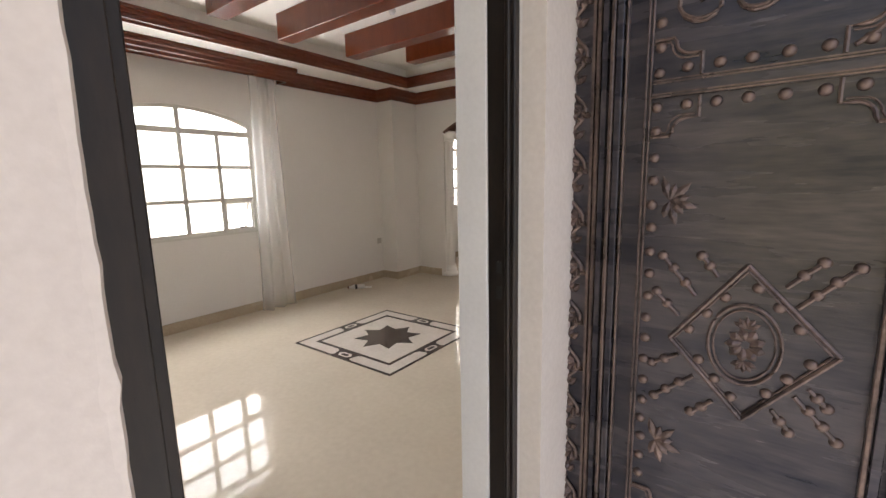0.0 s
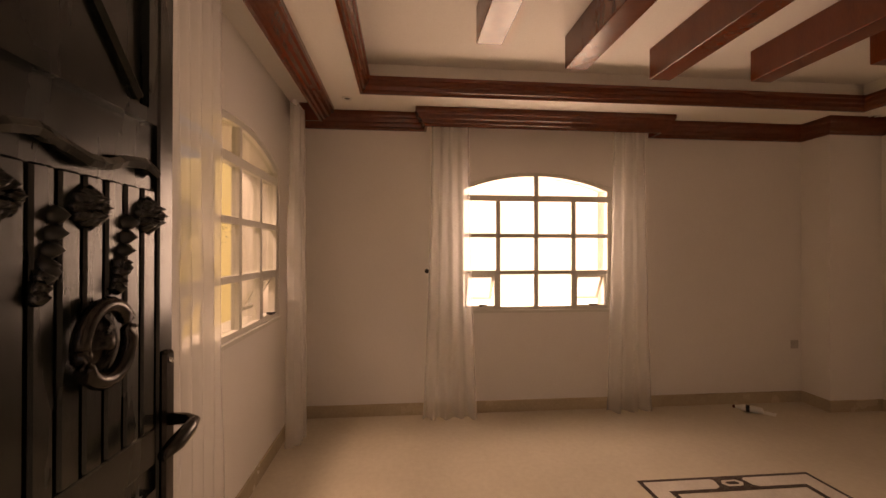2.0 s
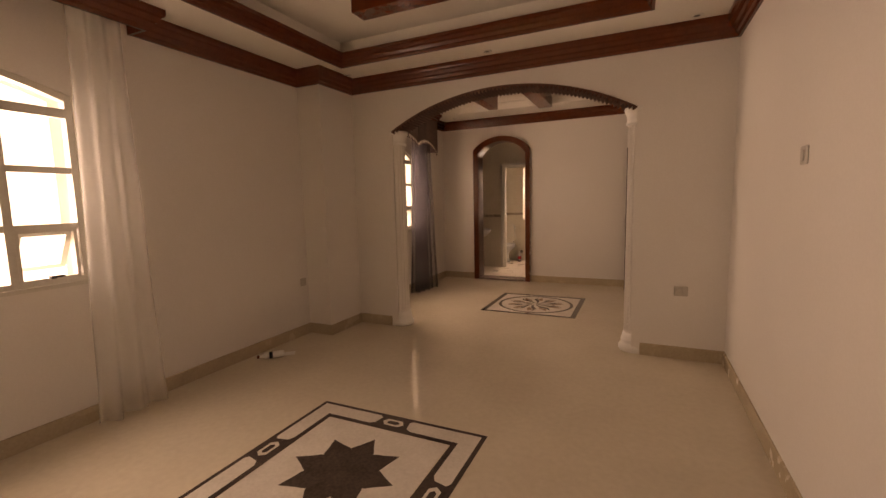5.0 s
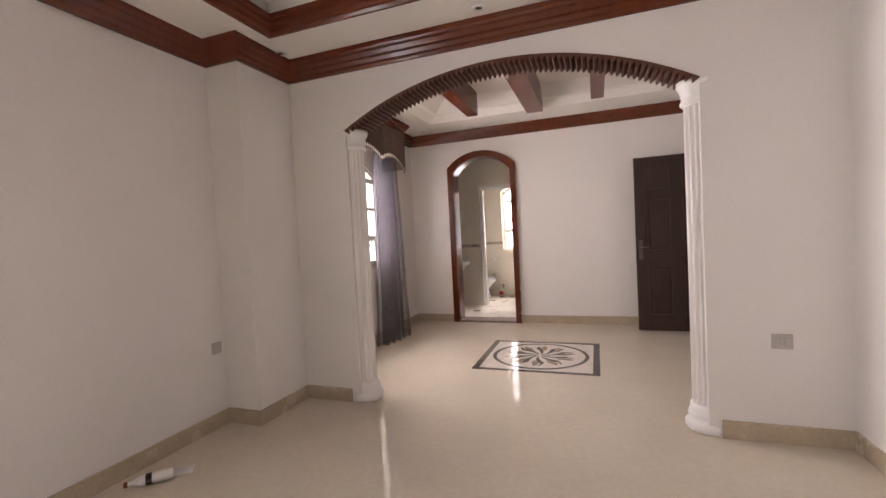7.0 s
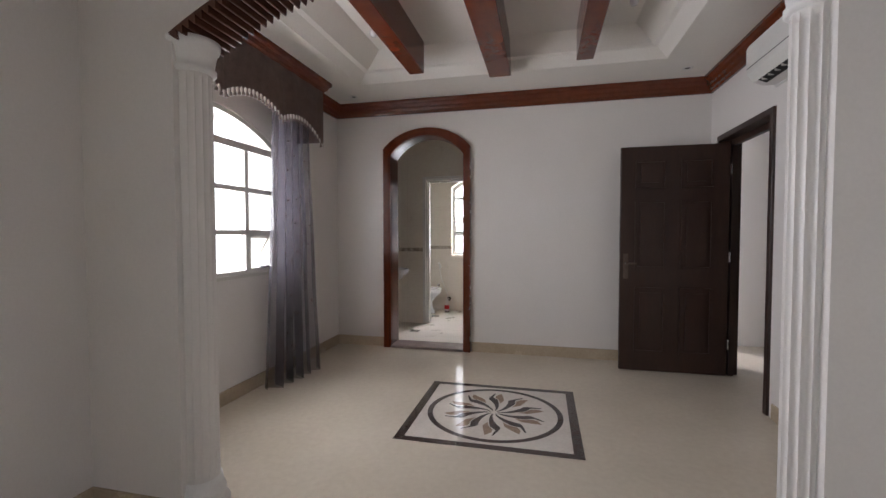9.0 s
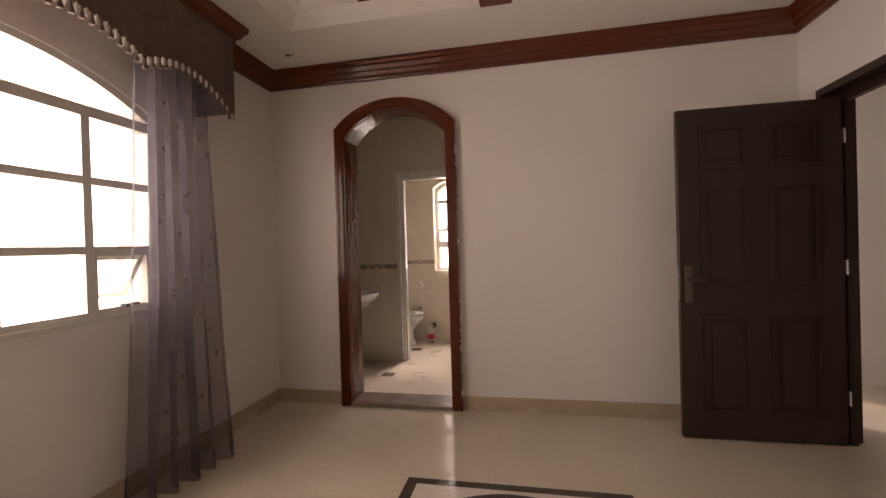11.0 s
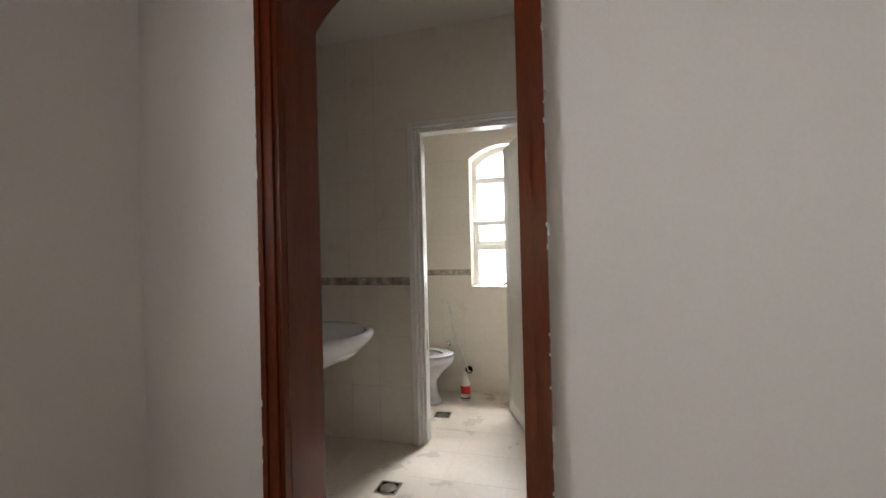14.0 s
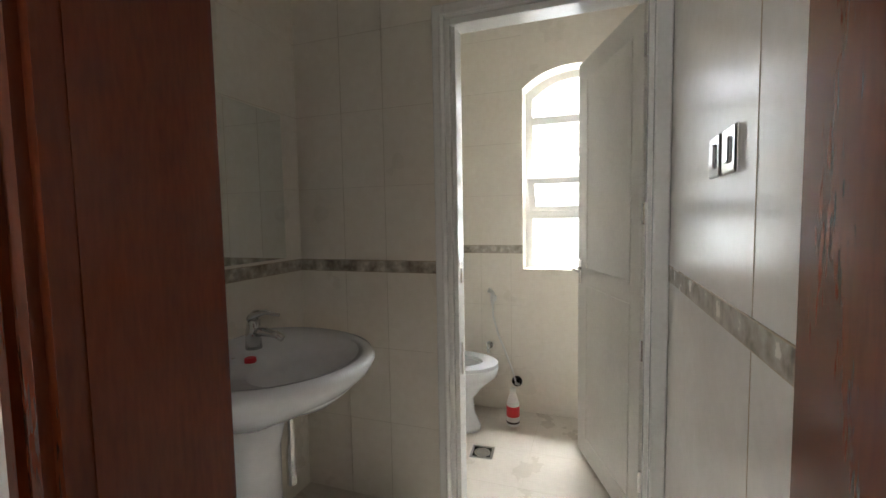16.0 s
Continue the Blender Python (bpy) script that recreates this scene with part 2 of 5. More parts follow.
COPPER = varied("copper_brushed_relief", (0.045, 0.034, 0.031), (0.21, 0.148, 0.128), 0.3, 9, 60, 0.2, metal=0.4)
IRON = varied("dark_iron", (0.02, 0.018, 0.016), (0.05, 0.045, 0.04), 0.25, 9, 60, 0.1, metal=0.7)
FABRIC = varied("brown_figured_fabric", (0.085, 0.055, 0.045), (0.15, 0.10, 0.08), 0.8, 14, 70, 0.4, spot=0.35)
TRIMWOOD = varied("mid_brown_wood", (0.075, 0.026, 0.014), (0.13, 0.05, 0.028), 0.42, 6, 50, 0.15)
PLASTIC = varied("white_plastic", (0.66, 0.65, 0.61), (0.74, 0.73, 0.69), 0.35, 6, 60, 0.03)
PLATE = varied("cream_plate_plastic", (0.46, 0.43, 0.39), (0.52, 0.49, 0.44), 0.3, 6, 60, 0.03)
DULL = varied("dull_bronze_metal", (0.09, 0.07, 0.055), (0.20, 0.16, 0.13), 0.35, 9, 60, 0.1, metal=0.8)
TAN = varied("tan_inlay_stone", (0.22, 0.15, 0.105), (0.40, 0.30, 0.22), 0.1, 9, 60, 0.02)
DARK, _, _ = mat_new("dark_slot", (0.02, 0.02, 0.02), 0.6)
RED, _, _ = mat_new("red_plastic", (0.55, 0.02, 0.025), 0.4)
TASSEL_PALE, _, _ = mat_new("pale_bead", (0.72, 0.68, 0.62), 0.4)
GRANITE = varied("grey_threshold_stone", (0.16, 0.12, 0.11), (0.30, 0.24, 0.22), 0.2, 8, 120, 0.02)
TILEJOINT = varied("tile_joint_grout", (0.56, 0.50, 0.41), (0.64, 0.58, 0.48), 0.7, 5, 60, 0.05)
BANDTILE = varied("figured_border_tile", (0.20, 0.165, 0.13), (0.62, 0.56, 0.46), 0.25, 22, 40, 0.05, spot=0.2)
WHITEWALL = varied("white_yard_wall", (0.82, 0.80, 0.76), (0.88, 0.86, 0.82), 0.85, 2, 50, 0.3)
LEAF = varied("green_foliage", (0.10, 0.14, 0.02), (0.30, 0.34, 0.06), 0.6, 6, 40, 0.1)
BARK = varied("grey_bark", (0.10, 0.08, 0.06), (0.2, 0.16, 0.12), 0.9, 8, 60, 0.5)

# ochre paint with emission added to stand for daylight on it
OCHRE_GLOW = mat_glow("glowing_ochre_wall", (0.60, 0.54, 0.30), 1.0)
# emission put into the white outdoor walls in place of sunlight
PALE_GLOW = mat_glow("glowing_pale_wall", (0.90, 0.93, 0.97), 1.9)
WHITE_GLOW = mat_glow("glowing_white_backdrop", (0.92, 0.94, 0.96), 2.4)
# ---- setting: floors and walls ----
X0, X1, Y0, Y1 = -4.64, -0.65, 0.0, 5.55     # large room
Y2, Y3 = 5.77, 8.67                              # small room
SOFFIT, TOP = 2.79, 3.03                         # large room: dropped ceiling and its recess
SOFFIT2, TOP2 = 2.82, 3.04                       # small room

structure("floor", boxes(((-5.1, -0.4, -0.12), (-0.49, 8.88, 0.0))), FLOOR, "polished cream porcelain floor with faint joints")
structure("floor_bath", boxes(((-5.1, 8.895, -0.12), (-2.85, 11.45, 0.012))), BFLOOR, "matt cream tiled bathroom floor")
structure("floor_hall", boxes(((-0.49, 5.0, -0.12), (2.5, 11.0, 0.0))), FLOOR, "polished floor of the side hall")
# porch floor is out of view; its white bounces light onto the entrance
structure("floor_porch", boxes(((-0.49, -3.0, -0.12), (3.0, 3.0, -0.02))), WHITE, "unseen porch floor, white to bounce light")
structure("ground", boxes(((-400, -400, -0.6), (400, 400, -0.3))), PLASTER_OUT, "pale sandy yard ground")

west = lambda u, v, w: (X0 - w, u, v)
south = lambda u, v, w: (u, Y0 - w, v)
north = lambda u, v, w: (u, Y3 + w, v)
archw = lambda u, v, w: (u, Y1 + w, v)
bathn = lambda u, v, w: (u, 11.07 + w, v)
wall_with_arch("wall_west", west, Y0 - 0.3, 5.65, 3.3, 1.49, 2.98, 0.96, 2.14, 2.28, 0.30, PAINT, "cream painted wall with an arched window")
wall_with_arch("wall_west_small_room", west, 5.65, Y3 + 0.26, 3.3, 5.89, 7.475, 0.985, 2.11, 2.31, 0.30, PAINT, "white painted wall with an arched window")
wall_with_arch("wall_south", south, X0, -0.49, 3.3, -4.065, -2.565, 1.02, 2.15, 2.30, 0.30, PAINT, "cream painted wall with an arched window")
wall_with_arch("wall_arch", archw, X0, X1, 3.3, -3.83, -1.37, 0, 2.19, 2.518, Y2 - Y1, PAINT, "cream wall with a wide low arch")
wall_with_arch("wall_north", north, X0, -0.49, 3.3, -3.98, -3.085, 0, 2.20, 2.46, 0.22, PAINT, "white wall with an arched doorway")
structure("wall_east", boxes(((X1, Y0, 0), (-0.49, 0.427, 3.3)), ((X1, 1.42, 0), (-0.49, 7.47, 3.3)), ((X1, 0.427, 2.35), (-0.49, 1.42, 3.3)), ((X1, 7.47, 2.22), (-0.49, 8.47, 3.3)), ((X1, 8.47, 0), (-0.49, Y3, 3.3))), PAINT, "cream painted wall with two doorways")
structure("wall_pier", boxes(((X0, 5.0, 0), (-4.345, Y1, 3.0))), PAINT, "cream painted corner pier")
structure("ceiling", boxes(((-5.1, -0.4, 3.32), (-0.3, 8.95, 3.5))), CEIL)
# unseen eave, added to stop sunlight at the south and west windows
structure("sun_block_eave", boxes(((-6.3, -1.7, 3.2), (-4.99, 11.5, 3.35)), ((-4.99, -1.7, 3.2), (-0.55, -0.41, 3.35))), PLASTER_OUT, "unseen eave added to block the sun")
TX0, TX1, TY0, TY1 = -4.115, -1.266, 0.61, 5.085
structure("ceiling_large_room", boxes(((X0, Y0, SOFFIT), (TX0, Y1, 3.3)), ((TX1, Y0, SOFFIT), (X1, Y1, 3.3)), ((TX0, Y0, SOFFIT), (TX1, TY0, 3.3)), ((TX0, TY1, SOFFIT), (TX1, Y1, 3.3)), ((TX0, TY0, TOP), (TX1, TY1, 3.3))), CEIL, "cream dropped ceiling with a deep recess")


def ceiling_cove():
    """The small room's dropped ceiling; the sides of its recess slope in."""
    bm = bmesh.new()
    a = ((-4.05, 6.12), (-1.22, 6.12), (-1.22, 8.03), (-4.05, 8.03))
    for (ax, ay), (bx, by) in (((X0, Y2), (X1, 6.12)), ((X0, 8.03), (X1, Y3)), ((X0, 6.12), (-4.05, 8.03)), ((-1.22, 6.12), (X1, 8.03))):
        box(bm, (ax, ay, SOFFIT2), (bx, by, 3.3))
    low = [bm.verts.new((x, y, SOFFIT2)) for x, y in a]
    mid = [bm.verts.new((x + (0.10 if x < -2 else -0.10), y + (0.10 if y < 7 else -0.10), SOFFIT2 + 0.07)) for x, y in a]
    mid2 = [bm.verts.new((x + (0.14 if x < -2 else -0.14), y + (0.14 if y < 7 else -0.14), SOFFIT2 + 0.08)) for x, y in a]
    top = [bm.verts.new((x + (0.30 if x < -2 else -0.30), y + (0.24 if y < 7 else -0.24), TOP2)) for x, y in a]
    for p, q in ((low, mid), (mid, mid2), (mid2, top)):
        for i in range(4):
            j = (i + 1) % 4
            bm.faces.new((p[i], p[j], q[j], q[i]))
    bm.faces.new(top)
    structure("ceiling_small_room", bm, CEIL, "white dropped ceiling with a shallow recess")


ceiling_cove()

# cornices and skirtings follow the walls
CORNICE = [(0, 0), (0.018, 0), (0.026, 0.016), (0.04, 0.022), (0.05, 0.045), (0.066, 0.052), (0.078, 0.078), (0.092, 0.086), (0.098, 0.10), (0.098, 0.128), (0, 0.128)]
CORNICE = [(x * 1.1, z * 1.17) for x, z in CORNICE]


def run(name, path, prof, material, closed=False, label=""):
    bm = sweep(bmesh.new(), path, prof, closed)
    return structure(name, bm, material, label)


def level(pts, z):
    return [(x, y, z) for x, y in pts]


run("cornice", level([(X0, Y0), (-4.38, Y0), (-4.38, 0.24), (-2.25, 0.24), (-2.25, Y0), (X1, Y0), (X1, Y1), (-4.345, Y1), (-4.345, 5.0), (X0, 5.0), (X0, 3.36), (-4.47, 3.36), (-4.47, 1.17), (X0, 1.17)], 2.64), CORNICE, WOOD, True, "red-brown stained wooden cornice with curtain boxes")
run("cornice", level([(X1, Y2), (X1, Y3), (X0, Y3), (X0, 7.83), (-4.42, 7.83), (-4.42, Y2)], 2.68), CORNICE, WOOD, True, "red-brown stained wooden cornice with a curtain box")
TRAYMOULD = [(0, 0), (0.02, 0), (0.03, 0.018), (0.044, 0.024), (0.052, 0.05), (0.068, 0.06), (0.074, 0.085), (0.085, 0.092), (0.085, 0.12), (0, 0.12)]
run("trim", level([(TX0, TY0), (TX1, TY0), (TX1, TY1), (TX0, TY1)], 2.782), TRAYMOULD, WOOD, True, "red-brown stained moulding round the ceiling recess")
SK = [(0, 0), (0.012, 0), (0.012, 0.105), (0.008, 0.11), (0, 0.11)]
for path in ([(X1, 1.47), (X1, Y1), (-1.30, Y1)], [(-3.91, Y1), (-4.345, Y1), (-4.345, 5.0), (X0, 5.0), (X0, Y0), (X1, Y0), (X1, 0.37)],
             [(-1.30, Y2), (X1, Y2), (X1, 7.42)], [(X1, 8.52), (X1, Y3), (-3.02, Y3)], [(-4.05, Y3), (X0, Y3), (X0, Y2), (-3.91, Y2)]):
    run("baseboard", level(path, 0.0), SK, SKIRT, False, "beige tile skirting")

# bathroom shell
BX0, BX1, BY = -4.64, -3.08, 9.985
structure("wall_bath_west", boxes(((-4.95, 8.89, 0), (BX0, 11.35, 3.0))), TILE, "cream tiled bathroom wall behind the basin")
structure("wall_bath_east", boxes(((BX1, 8.89, 0), (-2.85, 11.35, 3.0))), TILE_GLOSSY, "glossy cream tiled bathroom wall with switches")
structure("wall_bath_partition", boxes(((BX0, BY, 0), (-3.945, BY + 0.1, 2.75)), ((-3.945, BY, 2.14), (BX1, BY + 0.1, 2.75))), TILE, "cream tiled partition with a doorway")
wall_with_arch("wall_bath_north", bathn, BX0, BX1, 3.0, -3.762, -3.14, 0.96, 2.105, 2.22, 0.26, TILE, "cream tiled wall with a narrow window")
structure("ceiling_bath", boxes(((-4.95, 8.89, 2.75), (-2.85, 11.35, 2.9))), CEIL)

# porch and side hall
structure("wall_porch", boxes(((-0.49, 1.69, -0.1), (3.0, 1.9, 3.6)), ((-0.49, 1.42, -0.1), (-0.42, 1.69, 3.6))), PLASTER_OUT, "pale plastered porch wall")
structure("wall_outside", boxes(((-0.49, -3.0, -0.1), (-0.45, 0.415, 1.0)), ((-0.49, -3.0, 1.008), (-0.45, 0.415, 3.6)), ((-0.49, -3.0, 0.99), (-0.455, 0.413, 1.02))), PLASTER_OUT, "pale plastered outside wall with a groove")
structure("wall_reveal", boxes(((-0.693, 1.388, 0), (-0.586, 1.45, 2.39)), bevel=0.003), WHITE, "white plaster reveal beside the entrance")


def ragged_plaster():
    """A rough line of filler between the outside wall and the door frame."""
    bm = bmesh.new()
    rows = []
    for k in range(95):
        z = k * 0.025
        e = 0.003 * noise.noise(Vector((z * 9, 2, 5))) + 0.003 * noise.noise(Vector((z * 31, 7, 1)))
        rows.append([bm.verts.new(p) for p in ((-0.498, 0.40, z), (-0.451, 0.40, z), (-0.449 + e * 0.5, 0.422 + e, z), (-0.470, 0.430 + e, z), (-0.498, 0.431, z))])
    for a, b in zip(rows, rows[1:]):
        for q in range(5):
            bm.faces.new((a[q], a[(q + 1) % 5], b[(q + 1) % 5], b[q]))
    bm.faces.new(rows[0]), bm.faces.new(rows[-1][::-1])
    structure("plaster_edge", bm, PLASTER_OUT, "rough plaster line along the door frame")


ragged_plaster()
# unseen slab over the porch, added to keep direct sun off the entrance
structure("sun_block_porch", boxes(((-0.49, -1.0, 3.3), (2.0, 1.9, 3.5))), PLASTER_OUT)
structure("wall_hall", boxes(((2.3, 5.0, 0), (2.5, 11.0, 3.3)), ((-0.49, 9.6, 0), (2.3, 9.8, 3.3)), ((-0.49, 5.0, 0), (2.3, 5.2, 3.3))), PAINT)
structure("ceiling_hall", boxes(((-0.49, 5.0, 3.0), (2.5, 9.8, 3.3))), CEIL)
# plain white sheet that glows by itself to whiten the west windows
structure("backdrop", boxes(((-9.0, -0.5, -0.3), (-8.8, 13.6, 6.0))), WHITE_GLOW, "white wall beyond the yard, made to glow as if sunlit")
# both ochre walls glow, to look daylit through the south window
structure("yard_wall_west", boxes(((-9.0, -4.0, -0.3), (-8.8, -0.5, 3.2))), OCHRE_GLOW, "ochre yard wall, made to glow as if lit")
structure("yard_wall_south", boxes(((-9.0, -4.2, -0.3), (2, -4.0, 3.2))), OCHRE_GLOW, "ochre yard wall, made to glow as if lit")
# this wall also gives off its own light
structure("facade_north", boxes(((-8.8, 13.6, -0.3), (2, 13.9, 6.0))), PALE_GLOW, "white neighbouring wall, made to glow as if sunlit")

# stone sill of the bathroom door
structure("threshold", boxes(((-3.96, 8.62, 0.0), (-3.11, 8.89, 0.03)), bevel=0.004), GRANITE, "grey polished stone threshold")


# ---- beams ----
BEAM = None
for y, xs, xe in ((1.40, -3.24, -1.96), (2.08, -3.54, -1.80), (2.775, -3.66, -1.70), (3.55, -3.62, -1.81), (4.12, -3.27, -1.95)):
    b = thing("ceiling_beam", "glossy red-brown wooden beam hung in the ceiling recess", "beam", "beams of the large ceiling", ((xs + xe) / 2, y + 0.08, 2.80))
    h = (xe - xs) / 2
    part("beam_body", boxes(((-h, -0.08, 0.0), (h, 0.08, TOP - 2.80)), bevel=0.004), WOOD, b)
for x, w, y in ((-3.43, 0.135, 7.72), (-2.735, 0.195, 7.96), (-1.985, 0.135, 7.74)):
    b = thing("ceiling_beam", "brown wooden beam under the small room's ceiling", "beam", "beams of the small ceiling", (x, 6.15, 2.76))
    part("beam_body", boxes(((0, 0, 0), (w, y - 6.15, TOP2 - 2.76)), bevel=0.004), WOOD, b)


# ---- windows ----
def outline(u0, u1, v0, spring, apex, off, n=20):
    """Sill corners and arched head of an opening, drawn in by off."""
    arc = arc_pts(u0, u1, spring, apex, n)
    cu = (u0 + u1) / 2
    pts = [(u0 + off, v0 + off), (u1 - off, v0 + off)]
    for u, v in arc:
        k = (u - cu) / ((u1 - u0) / 2)
        pts.append((cu + (u - cu) * (1 - off / ((u1 - u0) / 2)), v - off * (1 if abs(k) < 0.98 else 0.9)))
    return pts


def ring(bm, place, outer, inner, w0, w1, closed=True):
    n = len(outer)
    o0, o1 = [bm.verts.new(place(u, v, w0)) for u, v in outer], [bm.verts.new(place(u, v, w1)) for u, v in outer]
    i0, i1 = [bm.verts.new(place(u, v, w0)) for u, v in inner], [bm.verts.new(place(u, v, w1)) for u, v in inner]
    for k in range(n if closed else n - 1):
        j = (k + 1) % n
        for a, b, c, d in ((o0[k], o0[j], i0[j], i0[k]), (o1[k], i1[k], i1[j], o1[j]), (o0[k], o1[k], o1[j], o0[j]), (i0[k], i0[j], i1[j], i1[k])):
            bm.faces.new((a, b, c, d))
    if not closed:
        bm.faces.new((o0[0], i0[0], i1[0], o1[0])), bm.faces.new((o0[-1], o1[-1], i1[-1], i0[-1]))
    return bm


def bar(bm, place, u0, v0, u1, v1, w0, w1):
    return prism(bm, [(u0, v0), (u1, v0), (u1, v1), (u0, v1)], lambda u, v, w: place(u, v, w0 + w), w1 - w0)


def arch_height(u, u0, u1, spring, apex):
    half, rise = (u1 - u0) / 2, apex - spring
    r = (half * half + rise * rise) / (2 * rise)
    return apex - r + math.sqrt(max(0.0, r * r - (u - (u0 + u1) / 2) ** 2))


def arched_window(name, place, u0, u1, sill, spring, apex, cols, rows, transom, label):
    """cols: centres of the mullions, the middle one goes up into the arch. rows: centres of the glazing bars. Sashes in the lowest outer panes stand tilted open."""
    win = thing(name, label, "window")
    win["kind"] = "structure"
    bm = bmesh.new()
    ring(bm, place, outline(u0, u1, sill, spring, apex, 0.0), outline(u0, u1, sill, spring, apex, 0.036), 0.012, 0.07)
    part("window_frame", bm, ALU, win)
    mid = cols[len(cols) // 2]
    for c in cols:
        bm = bar(bmesh.new(), place, c - 0.022, sill + 0.034, c + 0.022, transom - 0.026, 0.016, 0.062)
        part("mullion", bm, ALU, win)
    part("mullion", bar(bmesh.new(), place, mid - 0.022, transom + 0.026, mid + 0.022, arch_height(mid, u0, u1, spring, apex) - 0.03, 0.016, 0.062), ALU, win)
    part("transom", bar(bmesh.new(), place, u0 + 0.034, transom - 0.028, u1 - 0.034, transom + 0.028, 0.010, 0.066), ALU, win)
    for r in rows:
        part("glazing_bar", bar(bmesh.new(), place, u0 + 0.034, r - 0.02, u1 - 0.034, r + 0.02, 0.018, 0.058), ALU, win)
    us = [u0 + 0.03] + list(cols) + [u1 - 0.03]
    vs = [sill + 0.03] + list(rows) + [transom]
    for i in range(len(us) - 1):
        for j in range(len(vs) - 1):
            if j == 0 and i in (0, len(us) - 2):
                a, b = us[i] + 0.03, us[i + 1] - 0.03
                lo, hi = vs[0] + 0.015, vs[1] - 0.025
                tilt = lambda u, v, w, hi=hi: place(u, hi - (hi - v) * 0.86, 0.03 + (hi - v) * 0.5 + w)
                bm = bmesh.new()
                ring(bm, tilt, [(a, lo), (b, lo), (b, hi), (a, hi)], [(a + 0.032, lo + 0.032), (b - 0.032, lo + 0.032), (b - 0.032, hi - 0.032), (a + 0.032, hi - 0.032)], 0.0, 0.03)
                sash = part("sash", bm, ALU, win, "cream sash tilted open")
                g = part("pane", bar(bmesh.new(), tilt, a + 0.03, lo + 0.03, b - 0.03, hi - 0.03, 0.012, 0.016), GLASS, sash)
                g.visible_shadow = False
                bm = bar(bmesh.new(), place, (a + b) / 2 - 0.012, lo - 0.005, (a + b) / 2 + 0.012, lo + 0.012, -0.01, 0.03)
                bar(bm, place, (a + b) / 2 - 0.006, lo + 0.004, (a + b) / 2 + 0.05, lo + 0.016, -0.03, -0.016)
                part("latch", bm, DARK, sash, "black window stay")
                bm = bmesh.new()
                ring(bm, place, [(a - 0.012, lo - 0.016), (b + 0.012, lo - 0.016), (b + 0.012, hi + 0.01), (a - 0.012, hi + 0.01)], [(a + 0.006, lo), (b - 0.006, lo), (b - 0.006, hi - 0.006), (a + 0.006, hi - 0.006)], 0.014, 0.06)
                part("sash_frame", bm, ALU, win)
                continue
            g = part("pane", bar(bmesh.new(), place, us[i] + 0.01, vs[j] + 0.01, us[i + 1] - 0.01, vs[j + 1] - 0.01, 0.036, 0.041), GLASS, win)
            g.visible_shadow = False
    for a, b in ((u0 + 0.03, mid - 0.01), (mid + 0.01, u1 - 0.03)):
        top = [(b - (b - a) * k / 8, arch_height(b - (b - a) * k / 8, u0, u1, spring, apex) - 0.02) for k in range(9)]
        bm = prism(bmesh.new(), [(a, transom), (b, transom)] + top, lambda u, v, w: place(u, v, 0.036 + w), 0.005)
        g = part("pane", bm, GLASS, win)
        g.visible_shadow = False
    # moulded sill line under the frame
    part("window_sill", bar(bmesh.new(), place, u0 - 0.01, sill - 0.022, u1 + 0.01, sill + 0.004, -0.012, 0.012), ALU, win)
    return win


arched_window("window_1", west, 1.49, 2.98, 0.96, 2.14, 2.28, (1.86, 2.233, 2.605), (1.321, 1.673), 2.03, "cream aluminium window with an arched head and two tilted sashes")
arched_window("window_2", south, -4.065, -2.565, 1.02, 2.15, 2.30, (-3.69, -3.315, -2.94), (1.36, 1.70), 2.05, "cream aluminium window with an arched head onto an ochre wall")
arched_window("window_3", west, 5.89, 7.475, 0.985, 2.11, 2.31, (6.29, 6.685, 7.085), (1.335, 1.69), 2.04, "white aluminium window with an arched head and tilted sashes")


def bath_window():
    win = thing("window_4", "narrow white aluminium bathroom window with a tilted middle sash", "window")
    win["kind"] = "structure"
    pl = lambda u, v, w: bathn(u, v, w + 0.14)
    u0, u1, s, sp, ap = -3.762, -3.14, 0.96, 2.105, 2.22
    bm = ring(bmesh.new(), pl, outline(u0, u1, s, sp, ap, 0.0), outline(u0, u1, s, sp, ap, 0.045), 0.0, 0.06)
    part("window_frame", bm, WHITE, win)
    for v in (1.31, 1.57, 1.925):
        part("transom", bar(bmesh.new(), pl, u0 + 0.04, v - 0.025, u1 - 0.04, v + 0.025, 0.0, 0.06), WHITE, win)
    for a, b in ((1.0, 1.29), (1.59, 1.905)):
        g = part("pane", bar(bmesh.new(), pl, u0 + 0.04, a, u1 - 0.04, b, 0.03, 0.034), GLASS, win)
        g.visible_shadow = False
    # the middle sash is hinged at its foot and leans into the room
    tilt = lambda u, v, w: pl(u, 1.335 + (v - 1.335) * 0.90, -(v - 1.335) * 0.50 + w)
    a, b = u0 + 0.03, u1 - 0.03
    sash = part("sash", ring(bmesh.new(), tilt, [(a, 1.335), (b, 1.335), (b, 1.56), (a, 1.56)], [(a + 0.04, 1.37), (b - 0.04, 1.37), (b - 0.04, 1.525), (a + 0.04, 1.525)], -0.03, 0.0), WHITE, win, "white sash tilted in")
    for x in (a + 0.01, b - 0.01):
        part("stay", tube(bmesh.new(), [pl(x, 1.40, 0.02), tilt(x, 1.50, 0.0)], 0.005, 6), CHROME, sash)
    g = part("pane", bar(bmesh.new(), tilt, a + 0.035, 1.365, b - 0.035, 1.53, -0.017, -0.013), GLASS, sash)
    g.visible_shadow = False


bath_window()


